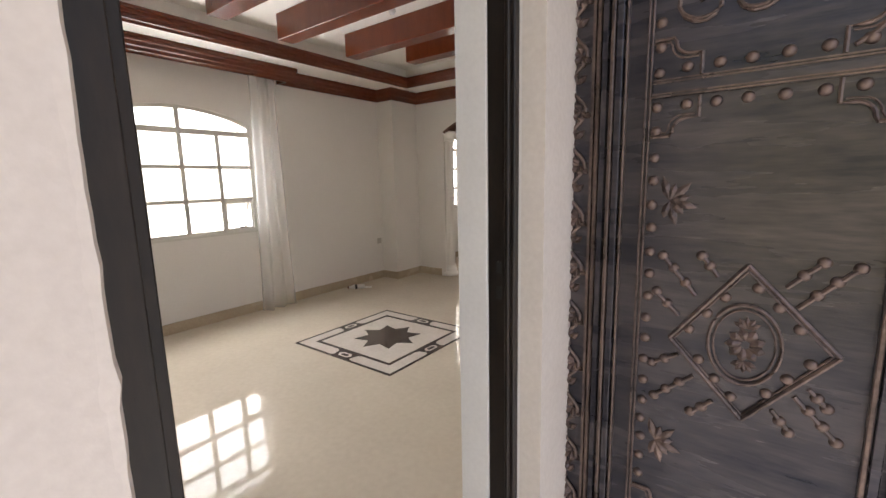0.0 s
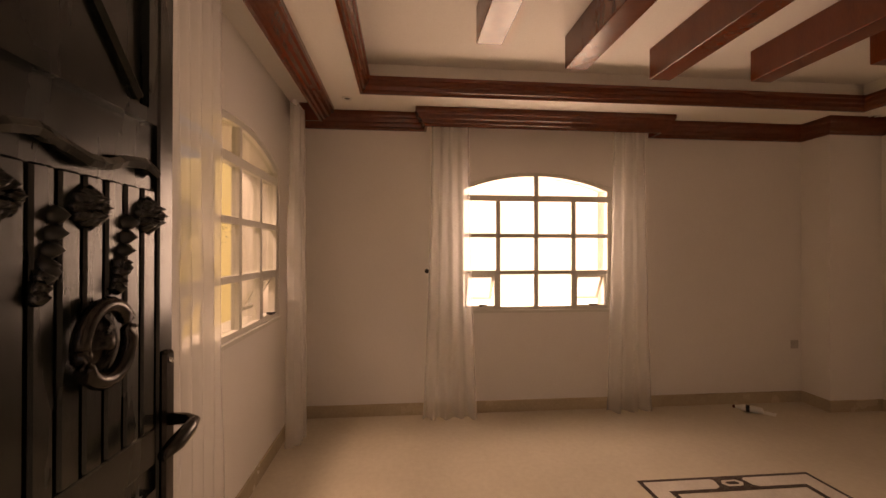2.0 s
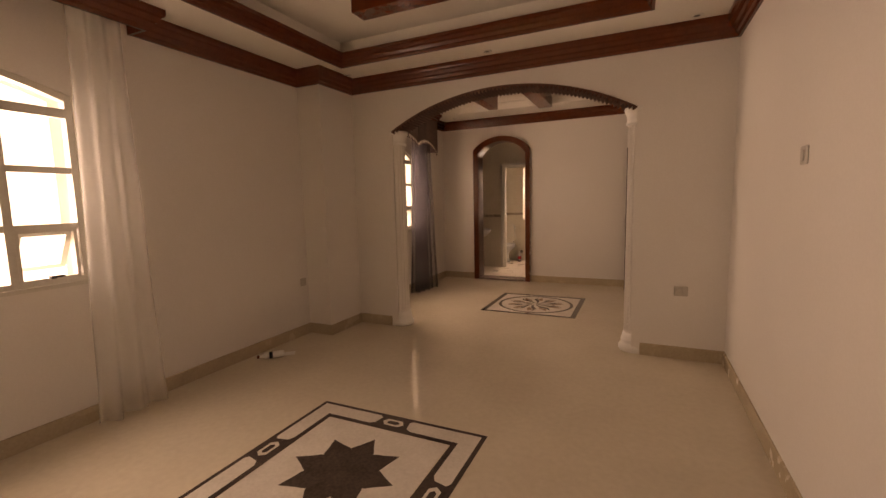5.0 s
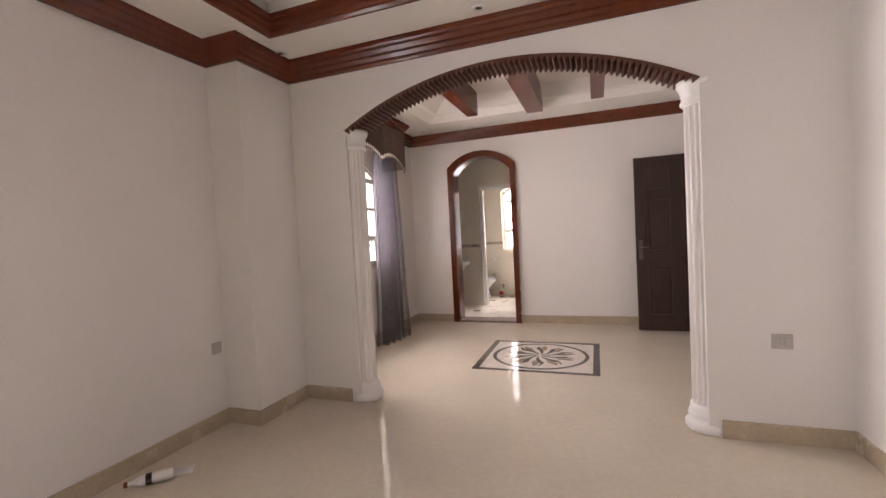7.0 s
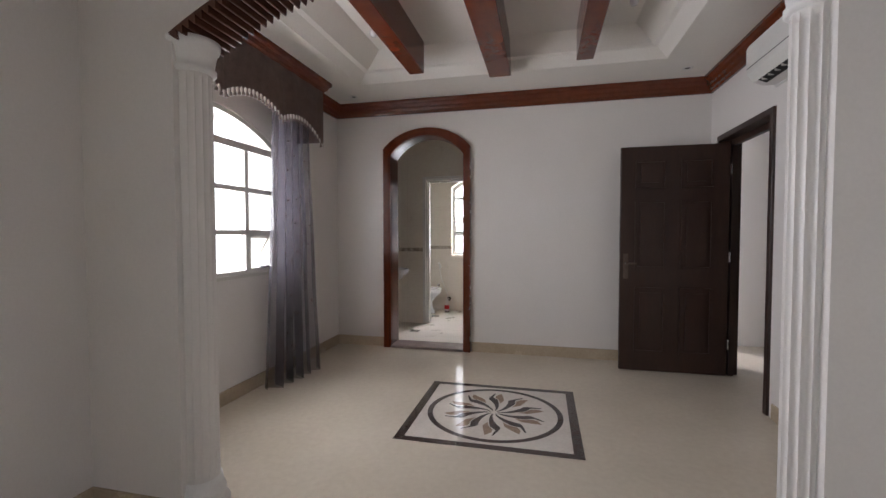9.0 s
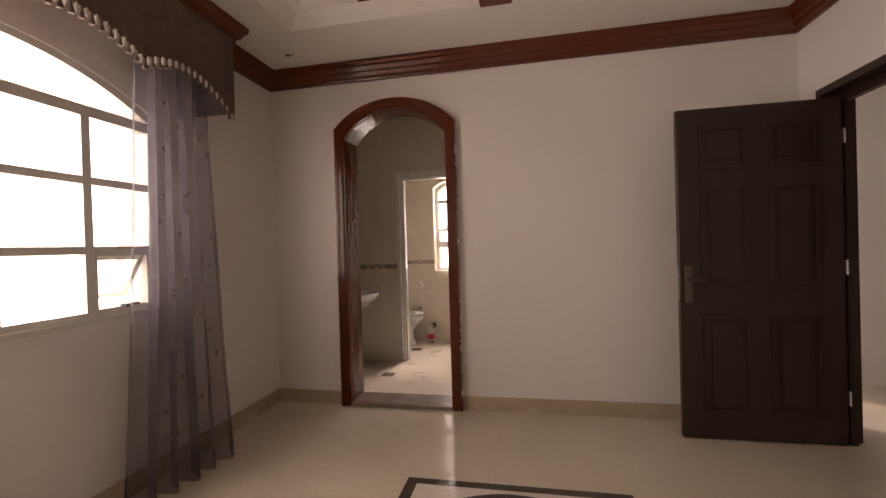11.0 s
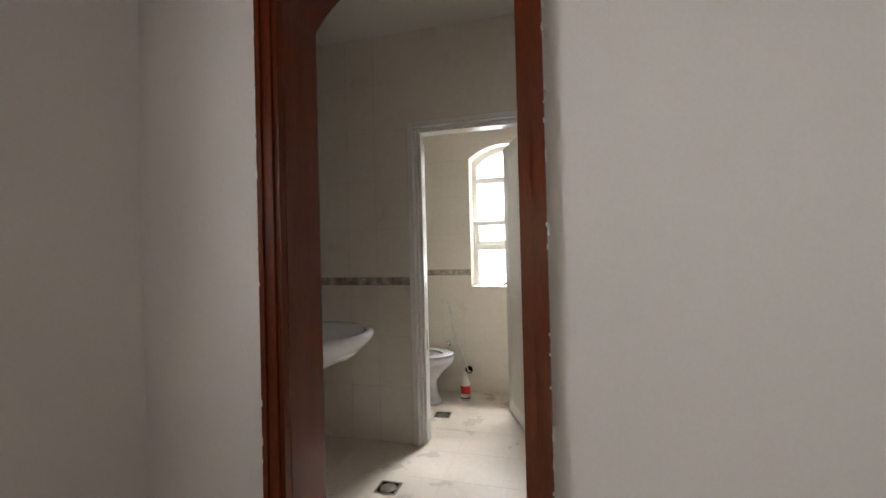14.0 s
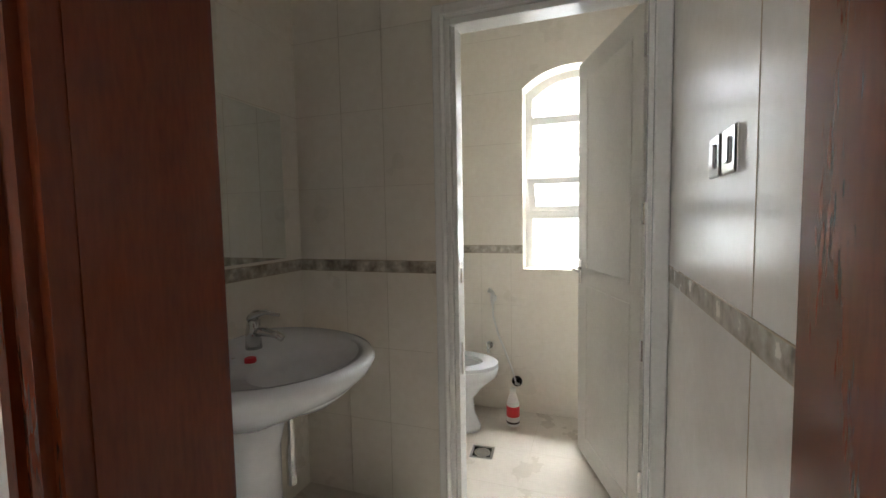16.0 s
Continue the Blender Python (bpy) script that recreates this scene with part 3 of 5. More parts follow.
# ---- wide arch: ribbed trim and half columns ----
def arch_trim():
    t = thing("arch_trim", "brown ribbed wooden trim lining the wide arch", "arch trim", at=(-2.65, 5.65, 2.3))
    t["kind"] = "structure"
    pts = arc_pts(-3.83, -1.37, 2.19, 2.518, 68)
    base = t.matrix_world.inverted()
    me = None
    for (ua, va), (ub, vb) in zip(pts, pts[1:]):
        mu, mv = (ua + ub) / 2, (va + vb) / 2
        ang = math.atan2(va - vb, ua - ub)
        if me is None:
            bm = bmesh.new()
            w = math.hypot(ua - ub, va - vb) / 2
            prism(bm, [(-w, 0.004), (-w, -0.008), (-w * 0.25, -0.036), (0, -0.040), (w * 0.25, -0.036), (w, -0.008), (w, 0.004)], lambda u, v, q: (u, q, v), 0.25)
            ob = part("rib", bm, TRIMWOOD, t)
            me = ob.data
        else:
            ob = new("rib", me)
            ob.parent = t
        ob.matrix_basis = base @ Matrix.Translation((mu, 5.535, mv)) @ Matrix.Rotation(-ang, 4, "Y")


arch_trim()


def half_column(x, cut):
    c = thing("half_column", "white fluted gypsum half column with a round capital and base", "column", "columns of the arch", (x, 5.66, 0))
    c["kind"] = "structure"
    bm = bmesh.new()
    n, flutes = 160, 16
    rows = (0.17, 0.20, 2.02, 2.05)
    rings = []
    for k, z in enumerate(rows):
        ringv = []
        for i in range(n):
            a = 2 * math.pi * i / n
            f = abs(math.sin(a * flutes / 2))
            depth = cut if 0 < k < 3 else 0.0
            r = 0.08 - depth * (f ** 0.6)
            ringv.append(bm.verts.new((r * math.cos(a), r * math.sin(a), z)))
        rings.append(ringv)
    for a, b in zip(rings, rings[1:]):
        for i in range(n):
            bm.faces.new((a[i], a[(i + 1) % n], b[(i + 1) % n], b[i]))
    part("shaft", bm, PAINT, c)
    part("base", lathe(bmesh.new(), [(0.11, 0), (0.122, 0.02), (0.122, 0.05), (0.106, 0.07), (0.098, 0.085), (0.105, 0.10), (0.10, 0.12), (0.094, 0.135), (0.089, 0.17)], n=40), WHITE, c, smooth=True)
    part("capital", lathe(bmesh.new(), [(0.088, 2.05), (0.098, 2.058), (0.098, 2.075), (0.089, 2.085), (0.092, 2.11), (0.10, 2.15), (0.112, 2.165), (0.116, 2.18), (0.116, 2.20), (0.09, 2.205)], n=40), WHITE, c, smooth=True)


half_column(-3.825, 0.004)
half_column(-1.36, 0.012)


# ---- arched bathroom door case ----
def door_case():
    d = thing("door_case", "red-brown stained arched wooden door case with worn edges", "door case")
    d["kind"] = "structure"
    pl = lambda u, v, w: (u, Y3 - w, v)
    u0, u1, sp, ap = -3.96, -3.11, 2.21, 2.43

    def line(off, n=36):
        arc = [(u + (u - (u0 + u1) / 2) * off / 0.44, v + off * 0.95) for u, v in arc_pts(u0, u1, sp, ap, n)]
        return [(u1 + off, 0.0)] + arc + [(u0 - off, 0.0)]
    for name, a, b, w in (("casing_outer", 0.062, 0.083, 0.054), ("casing_bead", 0.040, 0.062, 0.043), ("casing_mid", 0.018, 0.040, 0.050), ("casing_inner", 0.0, 0.018, 0.036)):
        part(name, ring(bmesh.new(), pl, line(b), line(a), -0.004, w, False), WOOD, d)
    part("lining", ring(bmesh.new(), lambda u, v, w: (u, Y3 - 0.002 + w, v), line(0.02), line(-0.003), 0.0, 0.226, False), WOOD, d)
    rng = random.Random(4)
    bm = bmesh.new()
    for s in range(46):
        side = rng.random() < 0.6
        x = (-3.027 if side else -4.043) + rng.uniform(-0.003, 0.003)
        z = rng.uniform(0.05, 2.1)
        h = rng.uniform(0.006, 0.03)
        box(bm, (x - 0.003, Y3 - 0.056, z), (x + 0.003, Y3 - 0.001, z + h))
    part("chipped_plaster", bm, WHITE, d, "white plaster chips along the edge", kind="stuff")


door_case()


# ---- dark six panel door of the small room ----
def dark_door():
    f = thing("door_frame", "dark brown wooden door frame", "door frame", at=(-0.49, 7.96, 0))
    f["kind"] = "structure"
    f.matrix_world = pose(0, 0, 0)
    part("jamb", boxes(((-0.67, 7.47, 0), (-0.48, 7.52, 2.17)), bevel=0.004), WOOD_DARK, f)
    part("jamb", boxes(((-0.67, 8.42, 0), (-0.48, 8.47, 2.17)), bevel=0.004), WOOD_DARK, f)
    part("head", boxes(((-0.67, 7.47, 2.17), (-0.48, 8.47, 2.22)), bevel=0.004), WOOD_DARK, f)
    part("stop", boxes(((-0.57, 7.52, 2.12), (-0.53, 8.42, 2.17)), ((-0.57, 8.38, 0), (-0.53, 8.42, 2.12)), ((-0.57, 7.52, 0), (-0.53, 7.56, 2.12))), WOOD_DARK, f)
    d = thing("door", "dark brown six panel wooden door standing open", "door", at=(-0.60, 8.375, 0.008))
    w, h = 0.925, 2.13
    bm = box(bmesh.new(), (-w, -0.022, 0), (0, 0.022, h), 0.004)
    part("leaf", bm, WOOD_DARK, d)
    for x in (-w + 0.13, -0.13 - 0.27):
        for z0, z1 in ((0.18, 0.80), (0.98, 1.62), (1.74, 2.0)):
            for y in (-0.022, 0.022):
                s = -1 if y < 0 else 1
                bm = bmesh.new()
                pl = lambda u, v, q, y=y, s=s: (u, y + s * (q - 0.001), v)
                ring(bm, pl, [(x, z0), (x + 0.27, z0), (x + 0.27, z1), (x, z1)], [(x + 0.018, z0 + 0.018), (x + 0.252, z0 + 0.018), (x + 0.252, z1 - 0.018), (x + 0.018, z1 - 0.018)], 0, 0.013)
                prism(bm, [(x + 0.05, z0 + 0.05), (x + 0.22, z0 + 0.05), (x + 0.22, z1 - 0.05), (x + 0.05, z1 - 0.05)], pl, 0.010)
                part("panel", bm, WOOD_DARK, d)
    bm = box(bmesh.new(), (-w + 0.03, -0.03, 0.88), (-w + 0.075, -0.022, 1.12), 0.003)
    handle = part("door_handle", bm, DULL, d, "dull bronze lever handle")
    bm = tube(bmesh.new(), [(-w + 0.052, -0.03, 1.03), (-w + 0.052, -0.07, 1.03), (-w + 0.07, -0.078, 1.03), (-w + 0.14, -0.078, 1.03)], 0.009, 10)
    part("lever", bm, DULL, handle)
    part("lock_edge", boxes(((-w - 0.004, -0.012, 0.9), (-w + 0.001, 0.012, 1.12))), CHROME, d)
    for z in (0.25, 1.05, 1.85):
        part("hinge", tube(bmesh.new(), [(0.008, -0.026, z), (0.008, -0.026, z + 0.09)], 0.008, 8), CHROME, d)


dark_door()


# ---- floor inlays ----
def flat(bm, pts, z0, z1):
    return prism(bm, pts, lambda u, v, w: (u, v, z0 + w), z1 - z0)


def square_ring(bm, h0, h1, z0, z1):
    o = [(-h0[0], -h0[1]), (h0[0], -h0[1]), (h0[0], h0[1]), (-h0[0], h0[1])]
    i = [(-h1[0], -h1[1]), (h1[0], -h1[1]), (h1[0], h1[1]), (-h1[0], h1[1])]
    return ring(bm, lambda u, v, w: (u, v, w), o, i, z0, z1)


def star_inlay():
    t = thing("floor_medallion", "square stone floor inlay with a dark eight petalled star", "floor inlay", at=(-2.744, 3.117, 0))
    t.matrix_world = Matrix.Translation((-2.744, 3.117, 0)) @ Matrix.Diagonal((1.017, 1.017, 1, 1))
    H = 0.605
    part("border", square_ring(bmesh.new(), (H, H), (H - 0.17, H - 0.17), 0.0005, 0.0015), INLAY, t, "dark brown stone border")
    part("field", flat(bmesh.new(), [(-0.43, -0.43), (0.43, -0.43), (0.43, 0.43), (-0.43, 0.43)], 0.0005, 0.0015), INLAY_PALE, t, "pale marble field")
    for k in range(4):
        a = k * math.pi / 2
        rot = lambda p, a=a: (p[0] * math.cos(a) - p[1] * math.sin(a), p[0] * math.sin(a) + p[1] * math.cos(a))
        for s in (-1, 1):
            strip = [(s * 0.10, -H + 0.045), (s * 0.12, -H + 0.028), (s * (H - 0.028), -H + 0.028), (s * (H - 0.135), -H + 0.135), (s * 0.15, -H + 0.135), (s * 0.115, -H + 0.115)]
            part("pale_strip", flat(bmesh.new(), [rot(p) for p in strip], 0.0015, 0.0026), INLAY_PALE, t, "pale marble strip")
        c = -H + 0.082
        hexa = [(-0.075, c), (-0.05, c - 0.034), (0.05, c - 0.034), (0.075, c), (0.05, c + 0.034), (-0.05, c + 0.034)]
        inner = [(x * 0.62, c + (y - c) * 0.55) for x, y in hexa]
        bm = ring(bmesh.new(), lambda u, v, w: (u, v, w), [rot(p) for p in hexa], [rot(p) for p in inner], 0.0015, 0.0028)
        part("lozenge", bm, INLAY_PALE, t, "pale lozenge ring")
    for k in range(8):
        a = math.pi / 8 * 0 + k * math.pi / 4
        bm = bmesh.new()
        left = [(0.0, 0.0), (0.045, 0.04), (0.10, 0.06), (0.155, 0.085), (0.20, 0.07), (0.235, 0.045), (0.262, 0.03), (0.315, 0.0)]
        pts = left + [(x, -y) for x, y in left[-2:0:-1]]
        pts = [(x * math.cos(a) - y * math.sin(a), x * math.sin(a) + y * math.cos(a)) for x, y in pts]
        part("petal", flat(bm, pts, 0.0016 + 0.0001 * k, 0.0027 + 0.0001 * k), INLAY, t, "dark brown stone petal")


def swirl_inlay():
    t = thing("floor_medallion", "stone floor inlay with a dark ring and ten curved blades", "floor inlay", at=(-2.59, 7.09, 0))
    hx, hy = 0.594, 0.551
    part("field", flat(bmesh.new(), [(-hx, -hy), (hx, -hy), (hx, hy), (-hx, hy)], 0.0003, 0.0012), INLAY_PALE, t, "pale grey marble field")
    part("border", square_ring(bmesh.new(), (hx, hy), (hx - 0.062, hy - 0.055), 0.0005, 0.002), INLAY, t, "black stone border")
    circle = lambda r, k=64: [(r * math.cos(2 * math.pi * i / k) * 1.04, r * math.sin(2 * math.pi * i / k) * 0.98) for i in range(k)]
    part("ring", ring(bmesh.new(), lambda u, v, w: (u, v, w), circle(0.475), circle(0.437), 0.001, 0.002), INLAY, t, "black stone ring")
    me = None
    for k in range(10):
        if me is None:
            right = [(0.02, 0.0), (0.08, 0.008), (0.14, 0.032), (0.20, 0.072), (0.225, 0.10), (0.25, 0.105), (0.29, 0.10), (0.36, 0.085)]
            left = [(0.36, 0.075), (0.28, 0.08), (0.262, 0.06), (0.235, 0.03), (0.19, 0.012), (0.12, -0.006), (0.06, -0.01)]
            ob = part("blade", flat(bmesh.new(), right + left, 0.001, 0.002), INLAY, t, "dark curved stone blade")
            me = ob.data
        else:
            ob = new("blade", me)
            ob.parent = t
            tagged(ob, "dark curved stone blade")
        ob.matrix_basis = pose(0, 0, 0.00005 * k, 0, 0, 36 * k + 10)
    me = None
    for k in range(10):
        if me is None:
            pts = [(0.17, -0.002), (0.215, 0.012), (0.25, 0.035), (0.275, 0.06), (0.32, 0.062), (0.37, 0.03), (0.30, 0.0), (0.24, -0.02)]
            ob = part("tan_blade", flat(bmesh.new(), pts, 0.0009, 0.0017), TAN, t, "tan stone shard beside a blade")
            me = ob.data
        else:
            ob = new("tan_blade", me)
            ob.parent = t
            tagged(ob, "tan stone shard beside a blade")
        ob.matrix_basis = pose(0, 0, 0, 0, 0, 36 * k + 10)


star_inlay()
swirl_inlay()


# ---- curtains ----
def curtain(name, label, a, b, z0, z1, folds, amp, material, seed, flare=0.0, category="curtain", pinch=None):
    """A hanging cloth from a to b on the plan, in folds that widen to the floor."""
    rng = random.Random(seed)
    a, b = Vector((*a, 0)), Vector((*b, 0))
    d = (b - a)
    n = Vector((-d.y, d.x, 0)).normalized()
    nu, nv = folds * 12, 26
    ph = [rng.uniform(-0.5, 0.5) for _ in range(folds + 2)]
    am = [rng.uniform(0.55, 1.2) for _ in range(folds + 2)]
    bm = bmesh.new()
    grid = []
    for j in range(nv + 1):
        v = j / nv
        row = []
        for i in range(nu + 1):
            u = i / nu
            f = u * folds
            k = int(f)
            mix = am[k] + (am[k + 1] - am[k]) * (f - k)
            spread = 1 + flare * (1 - v) ** 1.6
            p = a + d * (0.5 + (u - 0.5) * spread) + n * amp * mix * math.sin(2 * math.pi * f + ph[k] * (1 - v) * 0.8) * (0.75 + 0.5 * (1 - v))
            p += n * 0.012 * noise.noise(Vector((u * 9, v * 5, seed)))
            p.z = z0 + (z1 - z0) * v + (0.012 * noise.noise(Vector((u * 7, seed, 3))) if j == 0 else 0)
            row.append(bm.verts.new(p))
        grid.append(row)
    for j in range(nv):
        for i in range(nu):
            bm.faces.new((grid[j][i], grid[j][i + 1], grid[j + 1][i + 1], grid[j + 1][i]))
    t = thing(name, label, category)
    part("cloth", bm, material, t, smooth=True)
    part("heading_tape", boxes(((min(a.x, b.x) - 0.01, min(a.y, b.y) - 0.012, z1 - 0.01), (max(a.x, b.x) + 0.01, max(a.y, b.y) + 0.012, z1 + 0.02))), WHITE, t)
    return t


curtain("curtain", "white sheer curtain hanging beside the arched window", (-4.48, 1.21), (-4.48, 1.55), 0.015, 2.67, 4, 0.035, SHEER, 1, 0.45)
curtain("curtain", "white sheer curtain hanging to the tiled floor", (-4.50, 2.93), (-4.50, 3.24), 0.015, 2.67, 3, 0.035, SHEER, 2, 0.4)
curtain("curtain", "white sheer curtain hanging in the room corner", (-4.28, 0.12), (-4.03, 0.12), 0.015, 2.67, 4, 0.05, SHEER, 3, 0.15)
curtain("curtain", "white sheer curtain hanging behind the open entrance door", (-2.64, 0.12), (-2.05, 0.12), 0.015, 2.67, 7, 0.045, SHEER, 4, 0.1)
grey = curtain("curtain", "grey sheer curtain with small dots under a brown valance", (-4.46, 7.20), (-4.40, 7.60), 0.012, 2.68, 5, 0.055, GREY_SHEER, 5, 0.6)
rng = random.Random(8)
for k in range(34):
    y, z = rng.uniform(7.22, 7.62), rng.uniform(0.3, 2.2)
    bm = bmesh.new()
    bmesh.ops.create_icosphere(bm, subdivisions=1, radius=0.011)
    bmesh.ops.translate(bm, verts=bm.verts, vec=(-4.40 + rng.uniform(-0.01, 0.03), y, z))
    part("dot", bm, FABRIC, grey)


def valance():
    t = thing("valance", "brown figured fabric valance with a scalloped tasselled edge", "valance")
    ys = [5.80 + (7.79 - 5.80) * i / 96 for i in range(97)]

    def low(y):
        f = (y - 5.80) / 1.99
        g = abs(f - 0.5) * 2
        base = 2.33 - 0.12 * g ** 3
        return base - 0.045 + 0.10 * abs(math.sin(f * math.pi * 3)) ** 0.75
    bm = bmesh.new()
    fr, bk = [], []
    for x, store in ((-4.34, fr), (-4.352, bk)):
        for y in ys:
            w = 0.004 * math.sin(y * 26)
            store.append((bm.verts.new((x + w, y, low(y))), bm.verts.new((x + w, y, 2.70))))
    for s in (fr, bk):
        for p, q in zip(s, s[1:]):
            bm.faces.new((p[0], q[0], q[1], p[1]))
    for i in range(96):
        bm.faces.new((fr[i][0], bk[i][0], bk[i + 1][0], fr[i + 1][0]))
    part("front", bm, FABRIC, t, smooth=True)
    part("return", boxes(((-4.63, 7.79, 2.21), (-4.34, 7.802, 2.70))), FABRIC, t)
    me = mp = None
    for k in range(47):
        y = 5.83 + k * 0.0435
        if y > 7.77:
            break
        z = low(y)
        if me is None:
            ob = part("tassel", lathe(bmesh.new(), [(0.003, 0.0), (0.006, -0.012), (0.004, -0.018), (0.010, -0.04), (0.012, -0.055)][::-1], n=8), FABRIC, t, "brown tassel")
            me = ob.data
            op = part("bead", lathe(bmesh.new(), [(0.002, 0.0), (0.007, -0.008), (0.008, -0.03), (0.003, -0.042)][::-1], n=8), TASSEL_PALE, t, "pale bead drop")
            mp = op.data
        else:
            ob, op = new("tassel", me), new("bead", mp)
            ob.parent = op.parent = t
            tagged(ob, "brown tassel"), tagged(op, "pale bead drop")
        ob.matrix_basis, op.matrix_basis = pose(-4.338, y, z), pose(-4.335, y + 0.02, low(y + 0.02) + 0.004)


valance()
# ---- entrance: steel frame, open black leaf, ornate fixed leaf ----
def entrance_frame():
    f = thing("entrance_frame", "black steel entrance door frame with lock slots", "door frame")
    f["kind"] = "structure"
    part("jamb", boxes(((-0.585, 0.428, 0), (-0.497, 0.474, 2.30)), ((-0.575, 0.474, 0), (-0.53, 0.498, 2.30)), bevel=0.003), FRAMEBLACK, f)
    part("jamb", boxes(((-0.585, 1.392, 0), (-0.497, 1.42, 2.30)), ((-0.522, 1.375, 0), (-0.507, 1.392, 2.30)), bevel=0.003), FRAMEBLACK, f)
    part("head", boxes(((-0.585, 0.428, 2.30), (-0.497, 1.42, 2.35)), bevel=0.003), FRAMEBLACK, f)
    for z, h in ((1.12, 0.04), (1.20, 0.035)):
        part("lock_slot", boxes(((-0.556, 1.3905, z), (-0.538, 1.3925, z + h))), DARK, f)


entrance_frame()


def sphere_cap(bm, at, r, flat_y=0.6, n=8):
    """A domed stud on a face that looks to -y."""
    x, y, z = at
    rings = []
    for k, a in enumerate((0, 30, 60)):
        rr, d = r * math.cos(radians(a)), r * flat_y * math.sin(radians(a))
        rings.append([bm.verts.new((x + rr * math.cos(2 * math.pi * i / n), y - d, z + rr * math.sin(2 * math.pi * i / n))) for i in range(n)])
    tip = bm.verts.new((x, y - r * flat_y, z))
    for a, b in zip(rings, rings[1:]):
        for i in range(n):
            bm.faces.new((a[i], a[(i + 1) % n], b[(i + 1) % n], b[i]))
    for i in range(n):
        bm.faces.new((rings[-1][i], rings[-1][(i + 1) % n], tip))
    return bm


def rib(bm, pts, r, y):
    return tube(bm, [(x, y, z) for x, z in pts], r, 6)


def petal(bm, x, z, ang, length, width, y, lift):
    """One raised leaf of a carved flower."""
    c, s = math.cos(ang), math.sin(ang)
    pts = [(0, 0, 0), (0.35, 0.5, 0.5), (0.7, 0.42, 0.8), (1, 0, 0.3), (0.7, -0.42, 0.8), (0.35, -0.5, 0.5)]
    ridge = [bm.verts.new((x + (u * length) * c - (v * width) * s, y - lift * w * 0.5, z + (u * length) * s + (v * width) * c)) for u, v, w in pts]
    mid = bm.verts.new((x + 0.55 * length * c, y - lift, z + 0.55 * length * s))
    base = [bm.verts.new((v.co.x, y + 0.001, v.co.z)) for v in ridge]
    n = len(ridge)
    for i in range(n):
        j = (i + 1) % n
        bm.faces.new((ridge[i], ridge[j], mid))
        bm.faces.new((base[i], base[j], ridge[j], ridge[i]))
    return bm


